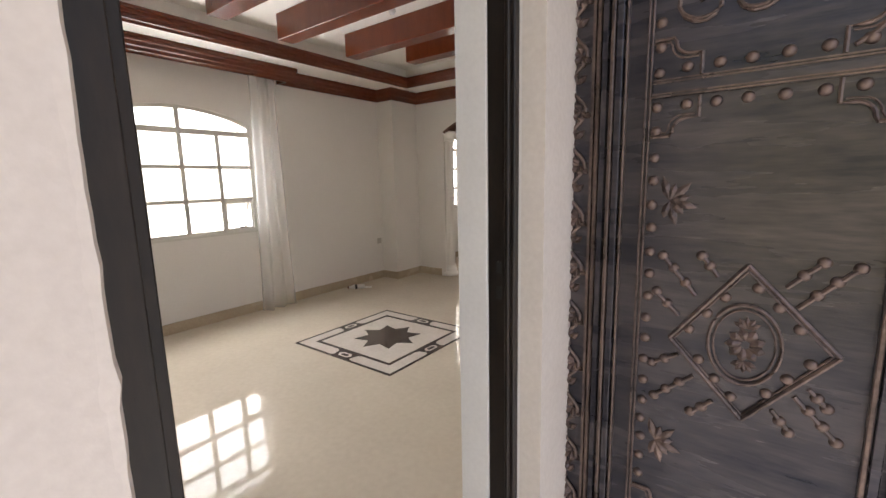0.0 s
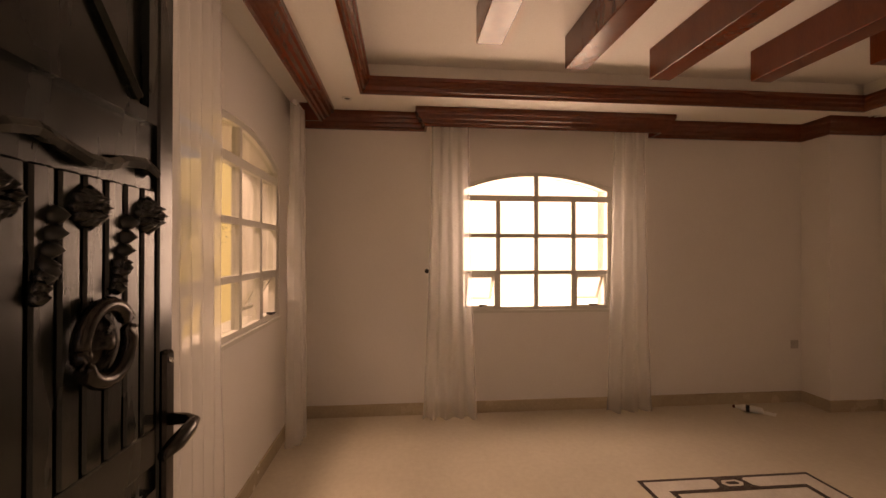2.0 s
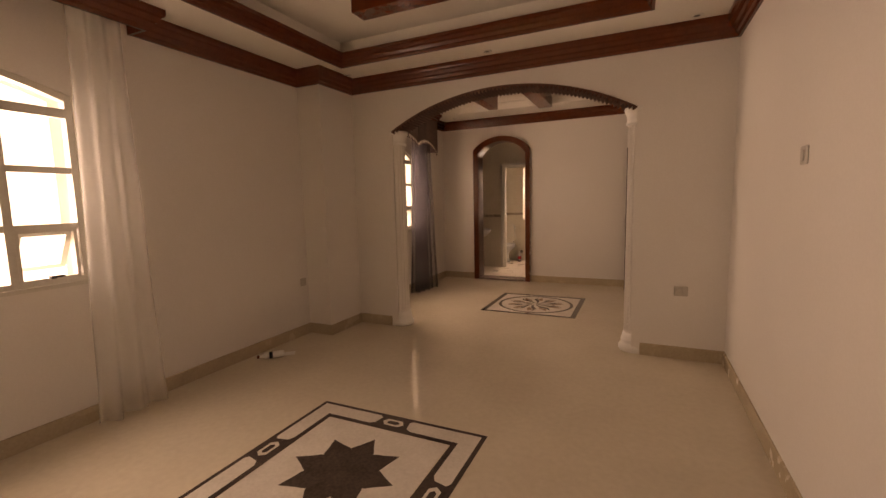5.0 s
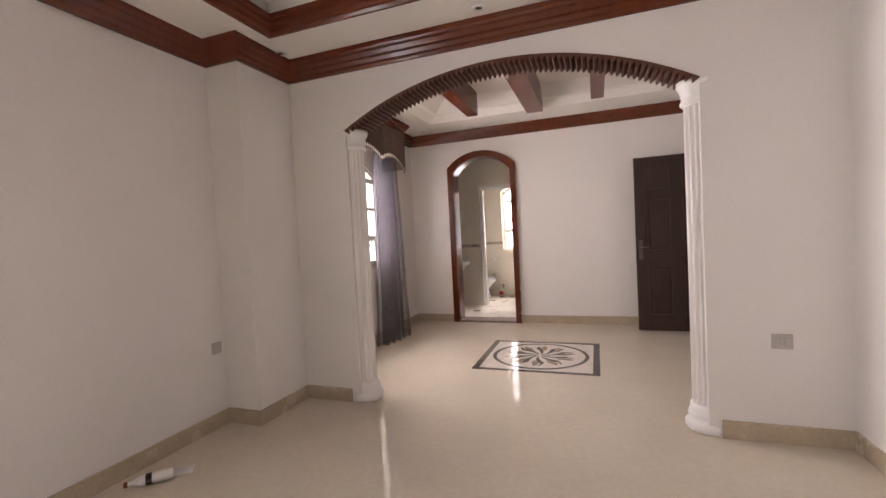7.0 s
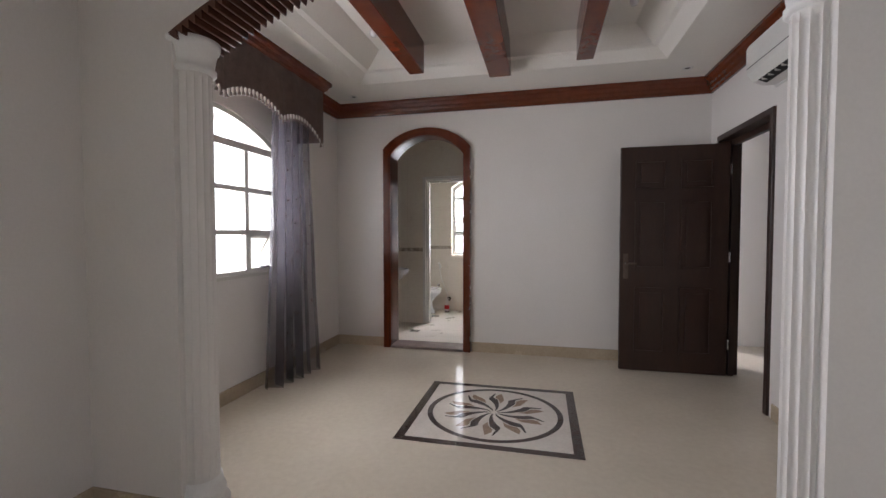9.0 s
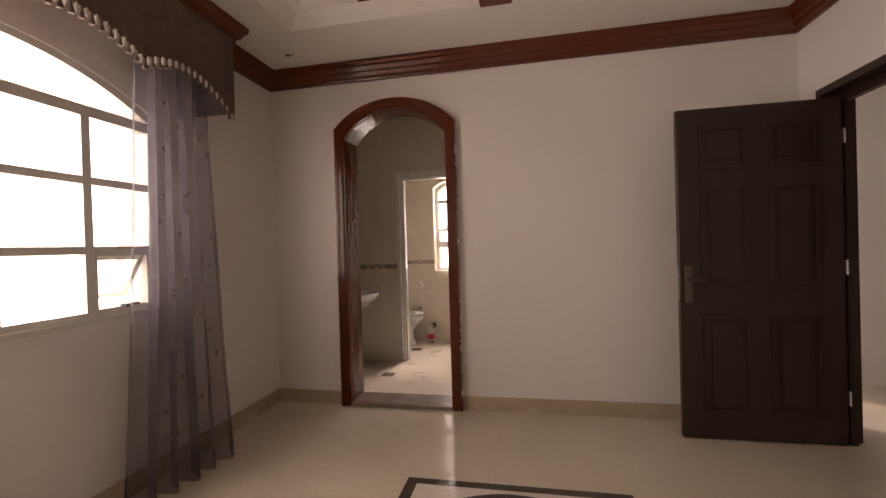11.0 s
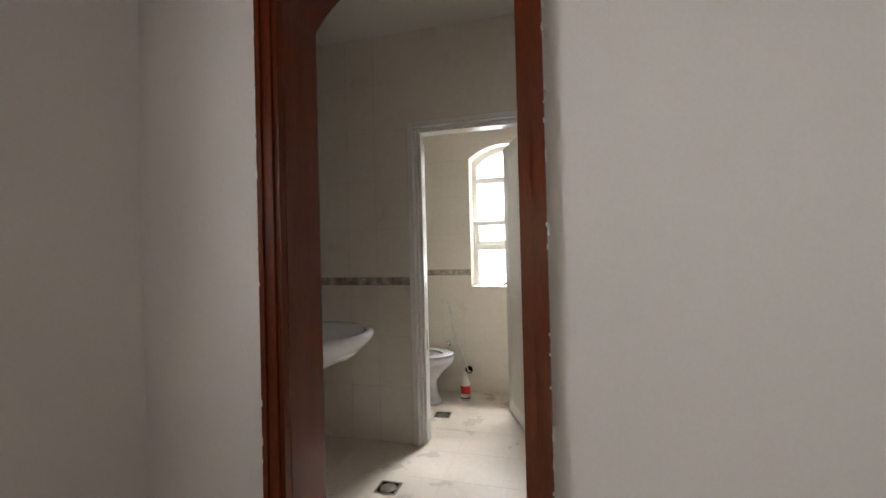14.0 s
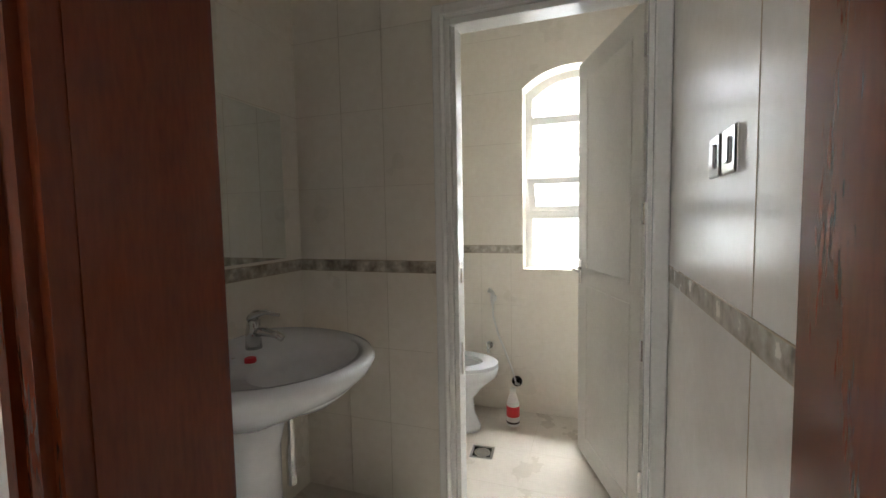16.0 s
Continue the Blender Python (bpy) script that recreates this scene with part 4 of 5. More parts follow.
def ornate_leaf():
    d = thing("ornate_door_leaf", "fixed bronze-painted door leaf with carved border, studs and diamond", "door")
    d.matrix_world = Matrix.Translation((-0.076, 0.23, 0)) @ Matrix.Diagonal((1.041, 1, 1.022, 1))
    Y = 1.42
    part("leaf", boxes(((-0.372, Y, 0.0), (0.95, Y + 0.038, 2.35)), bevel=0.002), BRONZE, d)
    # carved vine border
    bm = boxes(((-0.372, Y - 0.022, 0), (-0.365, Y, 2.35)), ((-0.279, Y - 0.022, 0), (-0.271, Y, 2.35)))
    part("border_edge", bm, COPPER, d)
    bm = bmesh.new()
    pts = [(-0.322 + 0.026 * math.sin(z * 2 * math.pi / 0.16), z) for z in [k * 0.016 for k in range(147)]]
    rib(bm, pts, 0.0055, Y - 0.008)
    rng = random.Random(3)
    for k in range(29):
        z = 0.04 + k * 0.08
        side = 1 if k % 2 else -1
        x = -0.322 - side * 0.008
        for a in (0, 50, 100, 150, -50):
            petal(bm, x, z, radians((90 if side > 0 else -90) + a * side + rng.uniform(-10, 10)), 0.038, 0.020, Y - 0.002, 0.020)
    part("carved_vine", bm, COPPER, d, "carved vine with leaves", kind="stuff")
    for x, w, h, m in ((-0.262, 0.012, 0.020, COPPER), (-0.242, 0.016, 0.030, BRONZE), (-0.221, 0.010, 0.036, COPPER), (-0.204, 0.018, 0.030, BRONZE), (-0.188, 0.007, 0.020, COPPER), (-0.136, 0.005, 0.012, COPPER), (-0.126, 0.005, 0.010, COPPER)):
        part("moulding", boxes(((x - w / 2, Y - h, 0), (x + w / 2, Y + 0.001, 2.35)), bevel=0.002), m, d)
    for x, w, h, m in ((0.372, 0.010, 0.022, COPPER), (0.392, 0.020, 0.016, BRONZE), (0.43, 0.03, 0.030, BRONZE), (0.46, 0.01, 0.036, COPPER)):
        part("moulding", boxes(((x - w / 2, Y - h, 0), (x + w / 2, Y + 0.001, 2.35)), bevel=0.002), m, d)
    # cross band with two fine ribs
    for zc in (1.675, 0.36):
        part("cross_band", boxes(((-0.12, Y - 0.010, zc - 0.024), (0.366, Y + 0.001, zc + 0.024)), bevel=0.003), BRONZE, d)
        for dz in (-0.021, -0.014, 0.014, 0.021):
            part("band_rib", boxes(((-0.12, Y - 0.014, zc + dz - 0.002), (0.366, Y - 0.009, zc + dz + 0.002))), COPPER, d)
    studs = [(-0.107, z) for z in (1.846, 1.784, 1.717, 1.628, 1.565, 1.495, 1.43, 1.365, 1.298, 1.23, 1.168, 1.10, 1.035, 0.97, 0.905, 0.84, 0.775, 0.715, 0.655, 0.59, 0.53)]
    for z in (1.629, 1.723):
        studs += [(x, z) for x in (-0.04, 0.027, 0.091, 0.160, 0.229, 0.294, 0.352)]
    cx, cz = 0.13, 1.0
    diamond = [(0.122, 1.213), (0.311, 1.009), (0.135, 0.792), (-0.044, 0.987)]
    for (ax, az), (bx, bz) in zip(diamond, diamond[1:] + diamond[:1]):
        for f in (0.16, 0.42, 0.68):
            px, pz = ax + (bx - ax) * f, az + (bz - az) * f
            studs.append((px + (cx - px) * 0.14, pz + (cz - pz) * 0.14))
    rays = [((-0.072, 1.222), (0.012, 1.118)), ((0.022, 1.23), (0.060, 1.176)), ((0.326, 1.227), (0.225, 1.116)), ((0.262, 1.232), (0.200, 1.165)), ((0.322, 0.795), (0.236, 0.888)),
            ((0.30, 0.875), (0.262, 0.915)), ((0.235, 0.79), (0.195, 0.84)), ((-0.075, 0.80), (0.02, 0.885)), ((0.02, 0.775), (0.068, 0.825)), ((-0.085, 0.90), (-0.02, 0.94)), ((-0.085, 1.115), (-0.025, 1.055))]
    for (ax, az), (bx, bz) in rays:
        part("ray", rib(bmesh.new(), [(ax, az), (bx, bz)], 0.006, Y - 0.004), COPPER, d)
        k = max(2, round(math.hypot(bx - ax, bz - az) / 0.045))
        studs += [(ax + (bx - ax) * i / k, az + (bz - az) * i / k) for i in range(k)]
    me = None
    rng = random.Random(7)
    for x, z in studs:
        if me is None:
            ob = part("stud", sphere_cap(bmesh.new(), (0, 0, 0), 0.0145, 0.75, 10), COPPER, d, "domed copper stud", smooth=True)
            me = ob.data
        else:
            ob = new("stud", me)
            ob.parent = d
            tagged(ob, "domed copper stud")
        ob.matrix_basis = pose(x + rng.uniform(-0.002, 0.002), Y - 0.001, z + rng.uniform(-0.002, 0.002))
    # diamond, its oval and rosette
    for s, r in ((1.0, 0.006), (0.93, 0.003)):
        for (ax, az), (bx, bz) in zip(diamond, diamond[1:] + diamond[:1]):
            p = [(cx + (x - cx) * s, cz + (z - cz) * s) for x, z in ((ax, az), (bx, bz))]
            part("diamond_rib", rib(bmesh.new(), p, r, Y - 0.005), COPPER, d)
    for rx, rz, r in ((0.078, 0.108, 0.005), (0.066, 0.095, 0.003)):
        part("oval_rib", rib(bmesh.new(), [(cx - 0.004 + rx * math.cos(i * math.pi / 18), cz + rz * math.sin(i * math.pi / 18)) for i in range(37)], r, Y - 0.005), COPPER, d)
    bm = bmesh.new()
    for k in range(9):
        a = 2 * math.pi * k / 9
        petal(bm, cx + 0.008 * math.cos(a), cz + 0.010 * math.sin(a), a + 0.5, 0.038, 0.024, Y - 0.001, 0.014)
    for k in range(5):
        for s in (1, -1):
            petal(bm, cx, cz + s * 0.045, radians(90 * s + (k - 2) * 32), 0.032, 0.014, Y - 0.001, 0.010)
    part("rosette", bm, COPPER, d, "carved rosette")
    # notched corner brackets beside the bands
    for zc, s in ((1.675, 1), (1.675, -1), (0.36, 1)):
        for x0, dx in ((-0.12, 1), (0.366, -1)):
            pts = [(x0, zc + s * 0.125), (x0 + dx * 0.045, zc + s * 0.125)] + [(x0 + dx * (0.05 + 0.035 * (1 - math.cos(radians(a)))), zc + s * (0.115 - 0.035 * math.sin(radians(a)))) for a in range(0, 91, 18)] + [(x0 + dx * 0.11, zc + s * 0.08), (x0 + dx * 0.11, zc + s * 0.026)]
            part("bracket_rib", rib(bmesh.new(), pts, 0.005, Y - 0.004), COPPER, d)
            part("bracket_rib", rib(bmesh.new(), [(x - dx * 0.009, z - s * 0.009) for x, z in pts[:-1]], 0.0025, Y - 0.003), COPPER, d)
    # half flowers on the stile and a scroll above
    for x, z in ((-0.085, 1.375), (-0.085, 0.655)):
        bm = bmesh.new()
        for k in range(8):
            petal(bm, x + 0.02, z, radians(-105 + 30 * k), 0.07 if k % 2 else 0.05, 0.022, Y - 0.001, 0.012)
        part("flower", bm, COPPER, d, "carved half flower")
    bm = bmesh.new()
    for cxx, s in ((0.09, 1), (-0.01, -1)):
        rib(bm, [(cxx + s * (0.008 + 0.0042 * k) * math.cos(k * 0.52), 1.875 + (0.008 + 0.0042 * k) * math.sin(k * 0.52)) for k in range(14)], 0.0055, Y - 0.004)
        rib(bm, [(cxx + s * (0.030 + 0.003 * k) * math.cos(k * 0.35 + 3), 1.875 + (0.028 + 0.002 * k) * math.sin(k * 0.35 + 3)) for k in range(10)], 0.004, Y - 0.004)
    part("scroll", bm, COPPER, d, "carved scroll")
    part("bracket_rib", rib(bmesh.new(), [(0.36, 1.80), (0.30, 1.735), (0.27, 1.715)], 0.006, Y - 0.004), COPPER, d)
    part("bracket_rib", rib(bmesh.new(), [(0.20, 1.96), (0.23, 1.935), (0.30, 1.93), (0.366, 1.93)], 0.006, Y - 0.004), COPPER, d)


ornate_leaf()


def black_leaf():
    """The entrance leaf, swung into the room; its outer face looks to +y."""
    d = thing("entrance_door", "open black carved entrance door with slats, ring pull and lever", "door", at=(-0.585, 0.445, 0.01))
    d.matrix_world = pose(-0.585, 0.445, 0.01, 0, 0, -0.5) @ Matrix.Diagonal((1.05, 1, 1.02, 1))
    L, H, F = 0.95, 2.28, 0.02
    part("leaf", boxes(((-L, -0.03, 0), (0, F - 0.006, H)), bevel=0.003), BLACKDOOR, d)
    part("edge_strip", boxes(((-L - 0.004, -0.03, 0), (-L + 0.045, F + 0.004, H)), bevel=0.004), BLACKDOOR, d)
    part("edge_strip", boxes(((-0.05, -0.03, 0), (0.0, F + 0.004, H)), bevel=0.004), BLACKDOOR, d)
    n = 19
    w = (L - 0.10) / n
    for k in range(n):
        x = -L + 0.05 + k * w
        part("slat", boxes(((x + 0.004, F - 0.008, 1.15), (x + w - 0.004, F + 0.003, 1.60)), bevel=0.004), BLACKDOOR, d)
    part("lower_rail", boxes(((-L + 0.045, F - 0.008, 1.08), (-0.05, F + 0.002, 1.15)), bevel=0.003), BLACKDOOR, d)
    pl = lambda u, v, q: (u, F - 0.007 + q, v)
    for z0, z1 in ((0.15, 1.04), (1.72, 2.20)):
        bm = ring(bmesh.new(), pl, [(-L + 0.06, z0), (-0.07, z0), (-0.07, z1), (-L + 0.06, z1)], [(-L + 0.085, z0 + 0.025), (-0.095, z0 + 0.025), (-0.095, z1 - 0.025), (-L + 0.085, z1 - 0.025)], 0, 0.016)
        part("panel_moulding", bm, BLACKDOOR, d)
    for a, b in (((-L + 0.10, 0.2), (-0.11, 1.0)), ((-L + 0.10, 1.0), (-0.11, 0.2)), ((-L / 2, 2.16), (-L + 0.10, 1.76)), ((-L / 2, 2.16), (-0.11, 1.76))):
        part("diagonal_moulding", tube(bmesh.new(), [(a[0], F - 0.003, a[1]), (b[0], F - 0.003, b[1])], 0.012, 6), BLACKDOOR, d)
    rng = random.Random(2)
    for k in range(12):
        x = -L + 0.08 + k * 0.072
        z = 1.535 if k % 2 else 1.55
        bm = bmesh.new()
        m = 11 if k % 2 == 0 else 7
        size = 0.036 if k % 2 == 0 else 0.027
        if k % 2 == 0:
            for q in range(m):
                petal(bm, x, z, 2 * math.pi * q / m + rng.uniform(-0.1, 0.1), size, 0.024, 0.0, 0.026)
            for q in range(6):
                petal(bm, x, z, 2 * math.pi * q / 6, 0.026, 0.018, -0.004, 0.03)
        else:
            for q in range(m):
                petal(bm, x, z - 0.02 * q * 0.9, radians(-90 + (q - 3) * 28), size, 0.026, -0.002, 0.024)
            petal(bm, x, z - 0.045, radians(-90), 0.06, 0.024, -0.002, 0.024)
        for v in bm.verts:
            v.co.y = F - v.co.y
        part("carved_flower", bm, BLACKDOOR, d, "carved hanging flower", smooth=True)
    part("garland", tube(bmesh.new(), [(-L + 0.06 + i * 0.0425, F + 0.006 + 0.003 * math.sin(i * 2.1), 1.63 + 0.012 * math.sin(i * 1.3)) for i in range(20)], 0.011, 6), BLACKDOOR, d)
    # ring pull
    cx, cz = -L + 0.205, 1.345
    bm = bmesh.new()
    rr = [(cx + 0.052 * math.cos(a), F + 0.020, cz + 0.058 * math.sin(a)) for a in [2 * math.pi * i / 24 for i in range(25)]]
    knob = part("ring_pull", tube(bm, rr, 0.013, 8), IRON, d, "black iron ring pull", smooth=True)
    bm = lathe(bmesh.new(), [(0.046, 0), (0.046, 0.006), (0.03, 0.012), (0.012, 0.02), (0.012, 0.028), (0.002, 0.03)], n=20)
    for v in bm.verts:
        v.co = Vector((cx + v.co.x, F + v.co.z, cz + v.co.y))
    part("rose", bm, IRON, knob, smooth=True)
    # long plate and lever
    hx = -L + 0.022
    plate = part("door_handle", boxes(((hx - 0.018, F + 0.002, 0.93), (hx + 0.018, F + 0.014, 1.29)), bevel=0.006), IRON, d, "long black iron handle plate")
    lever = [(hx, F + 0.012, 1.155), (hx, F + 0.045, 1.155), (hx + 0.006, F + 0.062, 1.152), (hx + 0.03, F + 0.066, 1.148), (hx + 0.075, F + 0.066, 1.14), (hx + 0.115, F + 0.064, 1.135)]
    part("lever", tube(bmesh.new(), lever, [0.012, 0.011, 0.012, 0.0135, 0.015, 0.009], 10), IRON, plate, "polished dark lever", smooth=True)
    for z in (1.27, 0.95):
        bm = bmesh.new()
        bmesh.ops.create_icosphere(bm, subdivisions=1, radius=0.006)
        bmesh.ops.translate(bm, verts=bm.verts, vec=(hx, F + 0.014, z))
        part("screw", bm, CHROME, plate)
    for z in (0.25, 1.15, 2.0):
        part("hinge", tube(bmesh.new(), [(0.002, -0.026, z), (0.002, -0.026, z + 0.10)], 0.009, 8), IRON, d)


black_leaf()


# ---- split air conditioners ----
def air_conditioner(label, y0, y1, z0, z1, depth):
    a = thing("air_conditioner", label, "air conditioner", "", (X1, y0, z0))
    h, L = z1 - z0, y1 - y0
    prof = [(0, 0), (depth * 0.45, 0.0), (depth * 0.80, 0.03), (depth * 0.97, 0.085), (depth, 0.12), (depth, h - 0.035), (depth * 0.93, h - 0.008), (depth * 0.85, h), (0, h)]
    part("body", prism(bmesh.new(), prof, lambda u, v, w: (-u, w, v), L), PLASTIC, a, "off-white plastic body")
    part("front_seam", boxes(((-depth - 0.001, 0.012, 0.115), (-depth + 0.002, L - 0.012, 0.119))), DARK, a)
    slot = prism(bmesh.new(), [(depth * 0.50, -0.001), (depth * 0.78, 0.022), (depth * 0.78, 0.030), (depth * 0.5, 0.008)], lambda u, v, w: (-u, 0.07 + w, v), L - 0.14)
    part("outlet", slot, DARK, a, "dark air outlet")
    part("flap", prism(bmesh.new(), [(depth * 0.80, 0.022), (depth * 0.99, 0.072), (depth * 1.0, 0.068), (depth * 0.82, 0.014)], lambda u, v, w: (-u, 0.06 + w, v), L - 0.12), PLASTIC, a)
    for k in range(9):
        y = 0.12 + k * (L - 0.24) / 8
        part("louvre", boxes(((-depth * 0.76, y - 0.003, 0.006), (-depth * 0.52, y + 0.003, 0.03))), PLASTIC, a)
    part("side_label", boxes(((-depth * 0.75, -0.0015, h * 0.45), (-depth * 0.35, 0.001, h * 0.85))), SKIRT, a, "grey rating label")
    part("wall_plate", boxes(((-0.012, -0.02, -0.01), (0.0, L + 0.02, h + 0.0))), PLASTIC, a)
    return a


air_conditioner("white split air conditioner high on the cream wall", 2.88, 4.05, 2.345, 2.63, 0.185)
air_conditioner("white split air conditioner above the dark door's wall", 6.56, 7.46, 2.36, 2.65, 0.20)


# ---- switches, sockets, hooks, lights ----
def wall_plate(name, label, category, at, size, normal, marks=1, material=PLATE):
    """A bevelled plate on a wall; normal is the way it looks: '-x', '+x' or '-y'."""
    t = thing(name, label, category, at=at)
    rz = {"-y": 0, "+x": 90, "-x": -90}[normal]
    t.matrix_world = pose(*at, 0, 0, rz)
    w, h = size
    part("plate", boxes(((-w / 2, -0.010, -h / 2), (w / 2, 0, h / 2)), bevel=0.004), material, t)
    for k in range(marks):
        x = (k - (marks - 1) / 2) * w / marks
        part("rocker", boxes(((x - 0.016, -0.015, -0.026), (x + 0.016, -0.009, 0.026)), bevel=0.003), material, t)
    return t


wall_plate("socket", "small cream wall socket above the skirting", "socket", (X0, 4.92, 0.584), (0.085, 0.085), "+x")
wall_plate("socket", "wide cream double socket on the arch wall", "socket", (-0.99, Y1, 0.606), (0.105, 0.088), "-y", 2)
wall_plate("switch", "tall white wall bracket by the entrance", "switch", (X1, 1.88, 1.605), (0.085, 0.125), "-x")
wall_plate("switch", "cream light switch on the long wall", "switch", (X1, 3.89, 1.595), (0.085, 0.085), "-x")
wall_plate("switch", "cream light switch beside the dark door", "switch", (X1, 7.24, 1.54), (0.085, 0.085), "-x")
wall_plate("switch", "cream double light switch beside the dark door", "switch", (X1, 7.02, 1.53), (0.09, 0.09), "-x", 2)
for y in (9.38, 9.275):
    wall_plate("switch", "chrome-finished rocker switch on bathroom tiles", "switch", (BX1, y, 1.415), (0.085, 0.09), "-x", 1, CHROME)

hook = thing("wall_hook", "small dark round curtain hook on the wall", "hook", at=(X0, 1.178, 1.337))
bm = lathe(bmesh.new(), [(0.020, 0), (0.022, 0.006), (0.014, 0.012), (0.010, 0.025), (0.018, 0.032), (0.012, 0.042), (0.002, 0.044)], n=16)
for v in bm.verts:
    v.co = Vector((v.co.z, v.co.x, v.co.y))
part("knob", bm, IRON, hook, smooth=True)


def spot(x, y, z):
    s = thing("downlight", "small round recessed ceiling spot", "ceiling light", "ceiling spots", (x, y, z))
    part("rim", lathe(bmesh.new(), [(0.022, -0.001), (0.030, -0.008), (0.042, -0.007), (0.045, 0.0), (0.022, 0.0005)], n=24), PLASTIC, s)
    part("lens", lathe(bmesh.new(), [(0.001, -0.003), (0.022, -0.003), (0.022, 0.0)], n=20), DARK, s)


for x, y, z in ((-4.24, 0.49, SOFFIT), (-2.65, 5.34, SOFFIT), (-0.97, 5.36, SOFFIT), (-4.22, 5.32, SOFFIT), (-0.98, 8.30, SOFFIT2), (-4.27, 8.35, SOFFIT2)):
    spot(x, y, z)


def bare_bulb(x, y, z):
    b = thing("bare_bulb", "unlit bulb in a white holder hung from the ceiling", "bulb", "bare bulbs", (x, y, z))
    part("holder", lathe(bmesh.new(), [(0.03, 0), (0.03, -0.012), (0.018, -0.02), (0.018, -0.055), (0.014, -0.06)], n=16), PLASTIC, b)
    part("bulb", lathe(bmesh.new(), [(0.012, -0.058), (0.017, -0.075), (0.028, -0.10), (0.029, -0.115), (0.02, -0.135), (0.003, -0.142)], n=16), CHINA, b, smooth=True)


for x, y, z in ((-2.65, 1.70, TOP), (-2.60, 3.2, TOP), (-1.64, 7.22, TOP2), (-3.58, 7.24, TOP2)):
    bare_bulb(x, y, z)


def litter():
    t = thing("plastic_bottle", "crumpled clear plastic bottle lying by the skirting", "bottle", at=(-4.50, 4.13, 0.0), rz=49)
    bm = lathe(bmesh.new(), [(0.012, 0.0), (0.013, 0.02), (0.03, 0.055), (0.034, 0.09), (0.030, 0.11), (0.034, 0.13), (0.033, 0.20), (0.028, 0.215), (0.005, 0.22)], n=14)
    for v in bm.verts:
        v.co = Vector((v.co.z + 0.02, v.co.x, v.co.y * 0.9 + 0.034 + 0.003 * noise.noise(v.co * 40)))
    part("bottle_body", bm, PLASTIC, t)
    bm = lathe(bmesh.new(), [(0.0345, 0.085), (0.0345, 0.115)], n=14)
    for v in bm.verts:
        v.co = Vector((v.co.z + 0.02, v.co.x, v.co.y * 0.92 + 0.034))
    part("label", bm, IRON, t)
    part("cap", boxes(((0.0, -0.013, 0.02), (0.022, 0.013, 0.046)), bevel=0.004), WOOD, t)
    s = thing("plastic_bag", "thin white plastic bag lying flat on the tiles", "bag", at=(-4.39, 4.35, 0.0), rz=40)
    bm = bmesh.new()
    rng = random.Random(5)
    vs = [[bm.verts.new((-0.10 + 0.02 * i, -0.05 + 0.02 * j, 0.004 + 0.022 * abs(noise.noise(Vector((i * 0.6, j * 0.7, 2)))) * (0 if i in (0, 10) or j in (0, 5) else 1))) for j in range(6)] for i in range(11)]
    for i in range(10):
        for j in range(5):
            bm.faces.new((vs[i][j], vs[i + 1][j], vs[i + 1][j + 1], vs[i][j + 1]))
    part("sheet", bm, PLASTIC, s, smooth=True)


litter()


# ---- bathroom ----
B0, B1 = 1.065, 1.115
for lo, hi in (((BX0, 8.895, B0), (BX0 + 0.004, BY, B1)), ((BX0 + 0.004, BY - 0.004, B0), (-3.945, BY, B1)), ((BX1 - 0.004, 8.895, B0), (BX1, BY, B1)), ((BX0, 11.066, B0), (-3.762, 11.07, B1)), ((BX0, BY + 0.1, B0), (BX0 + 0.004, 11.066, B1))):
    structure("border_tiles", boxes((lo, hi)), BANDTILE, "figured beige border tiles")
    for z in (B0 - 0.002, B1):
        structure("tile_joint", boxes(((lo[0], lo[1], z), (hi[0], hi[1], z + 0.002))), SKIRT)


def tile_joints():
    """Thin joints between the wall tiles, standing a hair proud of them."""
    e = 0.0012
    for y in (9.146,):
        for z0, z1 in ((0.012, B0), (B1, 2.75)):
            structure("tile_joint", boxes(((BX1 - e, y - 0.001, z0), (BX1, y + 0.001, z1))), SKIRT)
    for z in (0.38, 0.72, 1.44, 1.77, 2.10, 2.43):
        structure("tile_joint", boxes(((BX0 + 0.001, BY - e, z - 0.0008), (-3.96, BY, z + 0.0008))), TILEJOINT)
        structure("tile_joint", boxes(((BX0, 8.895, z - 0.0008), (BX0 + e, BY - 0.002, z + 0.0008))), TILEJOINT)
        structure("tile_joint", boxes(((BX0 + 0.001, 11.07 - e, z - 0.0008), (-3.77, 11.07, z + 0.0008))), TILEJOINT)
    for x in (-4.398, -4.19):
        for z0, z1 in ((0.012, B0), (B1, 2.75)):
            structure("tile_joint", boxes(((x - 0.001, BY - e, z0), (x + 0.001, BY, z1))), TILEJOINT)
    for x in (-4.44, -4.24, -4.04, -3.84):
        structure("tile_joint", boxes(((x - 0.001, 11.07 - e, 0.012), (x + 0.001, 11.07, 1.06))), TILEJOINT)
    # floor
    for x in (-4.31, -3.98, -3.65, -3.32):
        structure("tile_joint", boxes(((x - 0.0012, 8.895, 0.012), (x + 0.0012, 11.07, 0.0124))), TILEJOINT)
    for y in (9.26, 9.59, 9.92, 10.25, 10.58, 10.91):
        structure("tile_joint", boxes(((BX0, y - 0.0012, 0.012), (BX1, y + 0.0012, 0.0124))), TILEJOINT)


tile_joints()


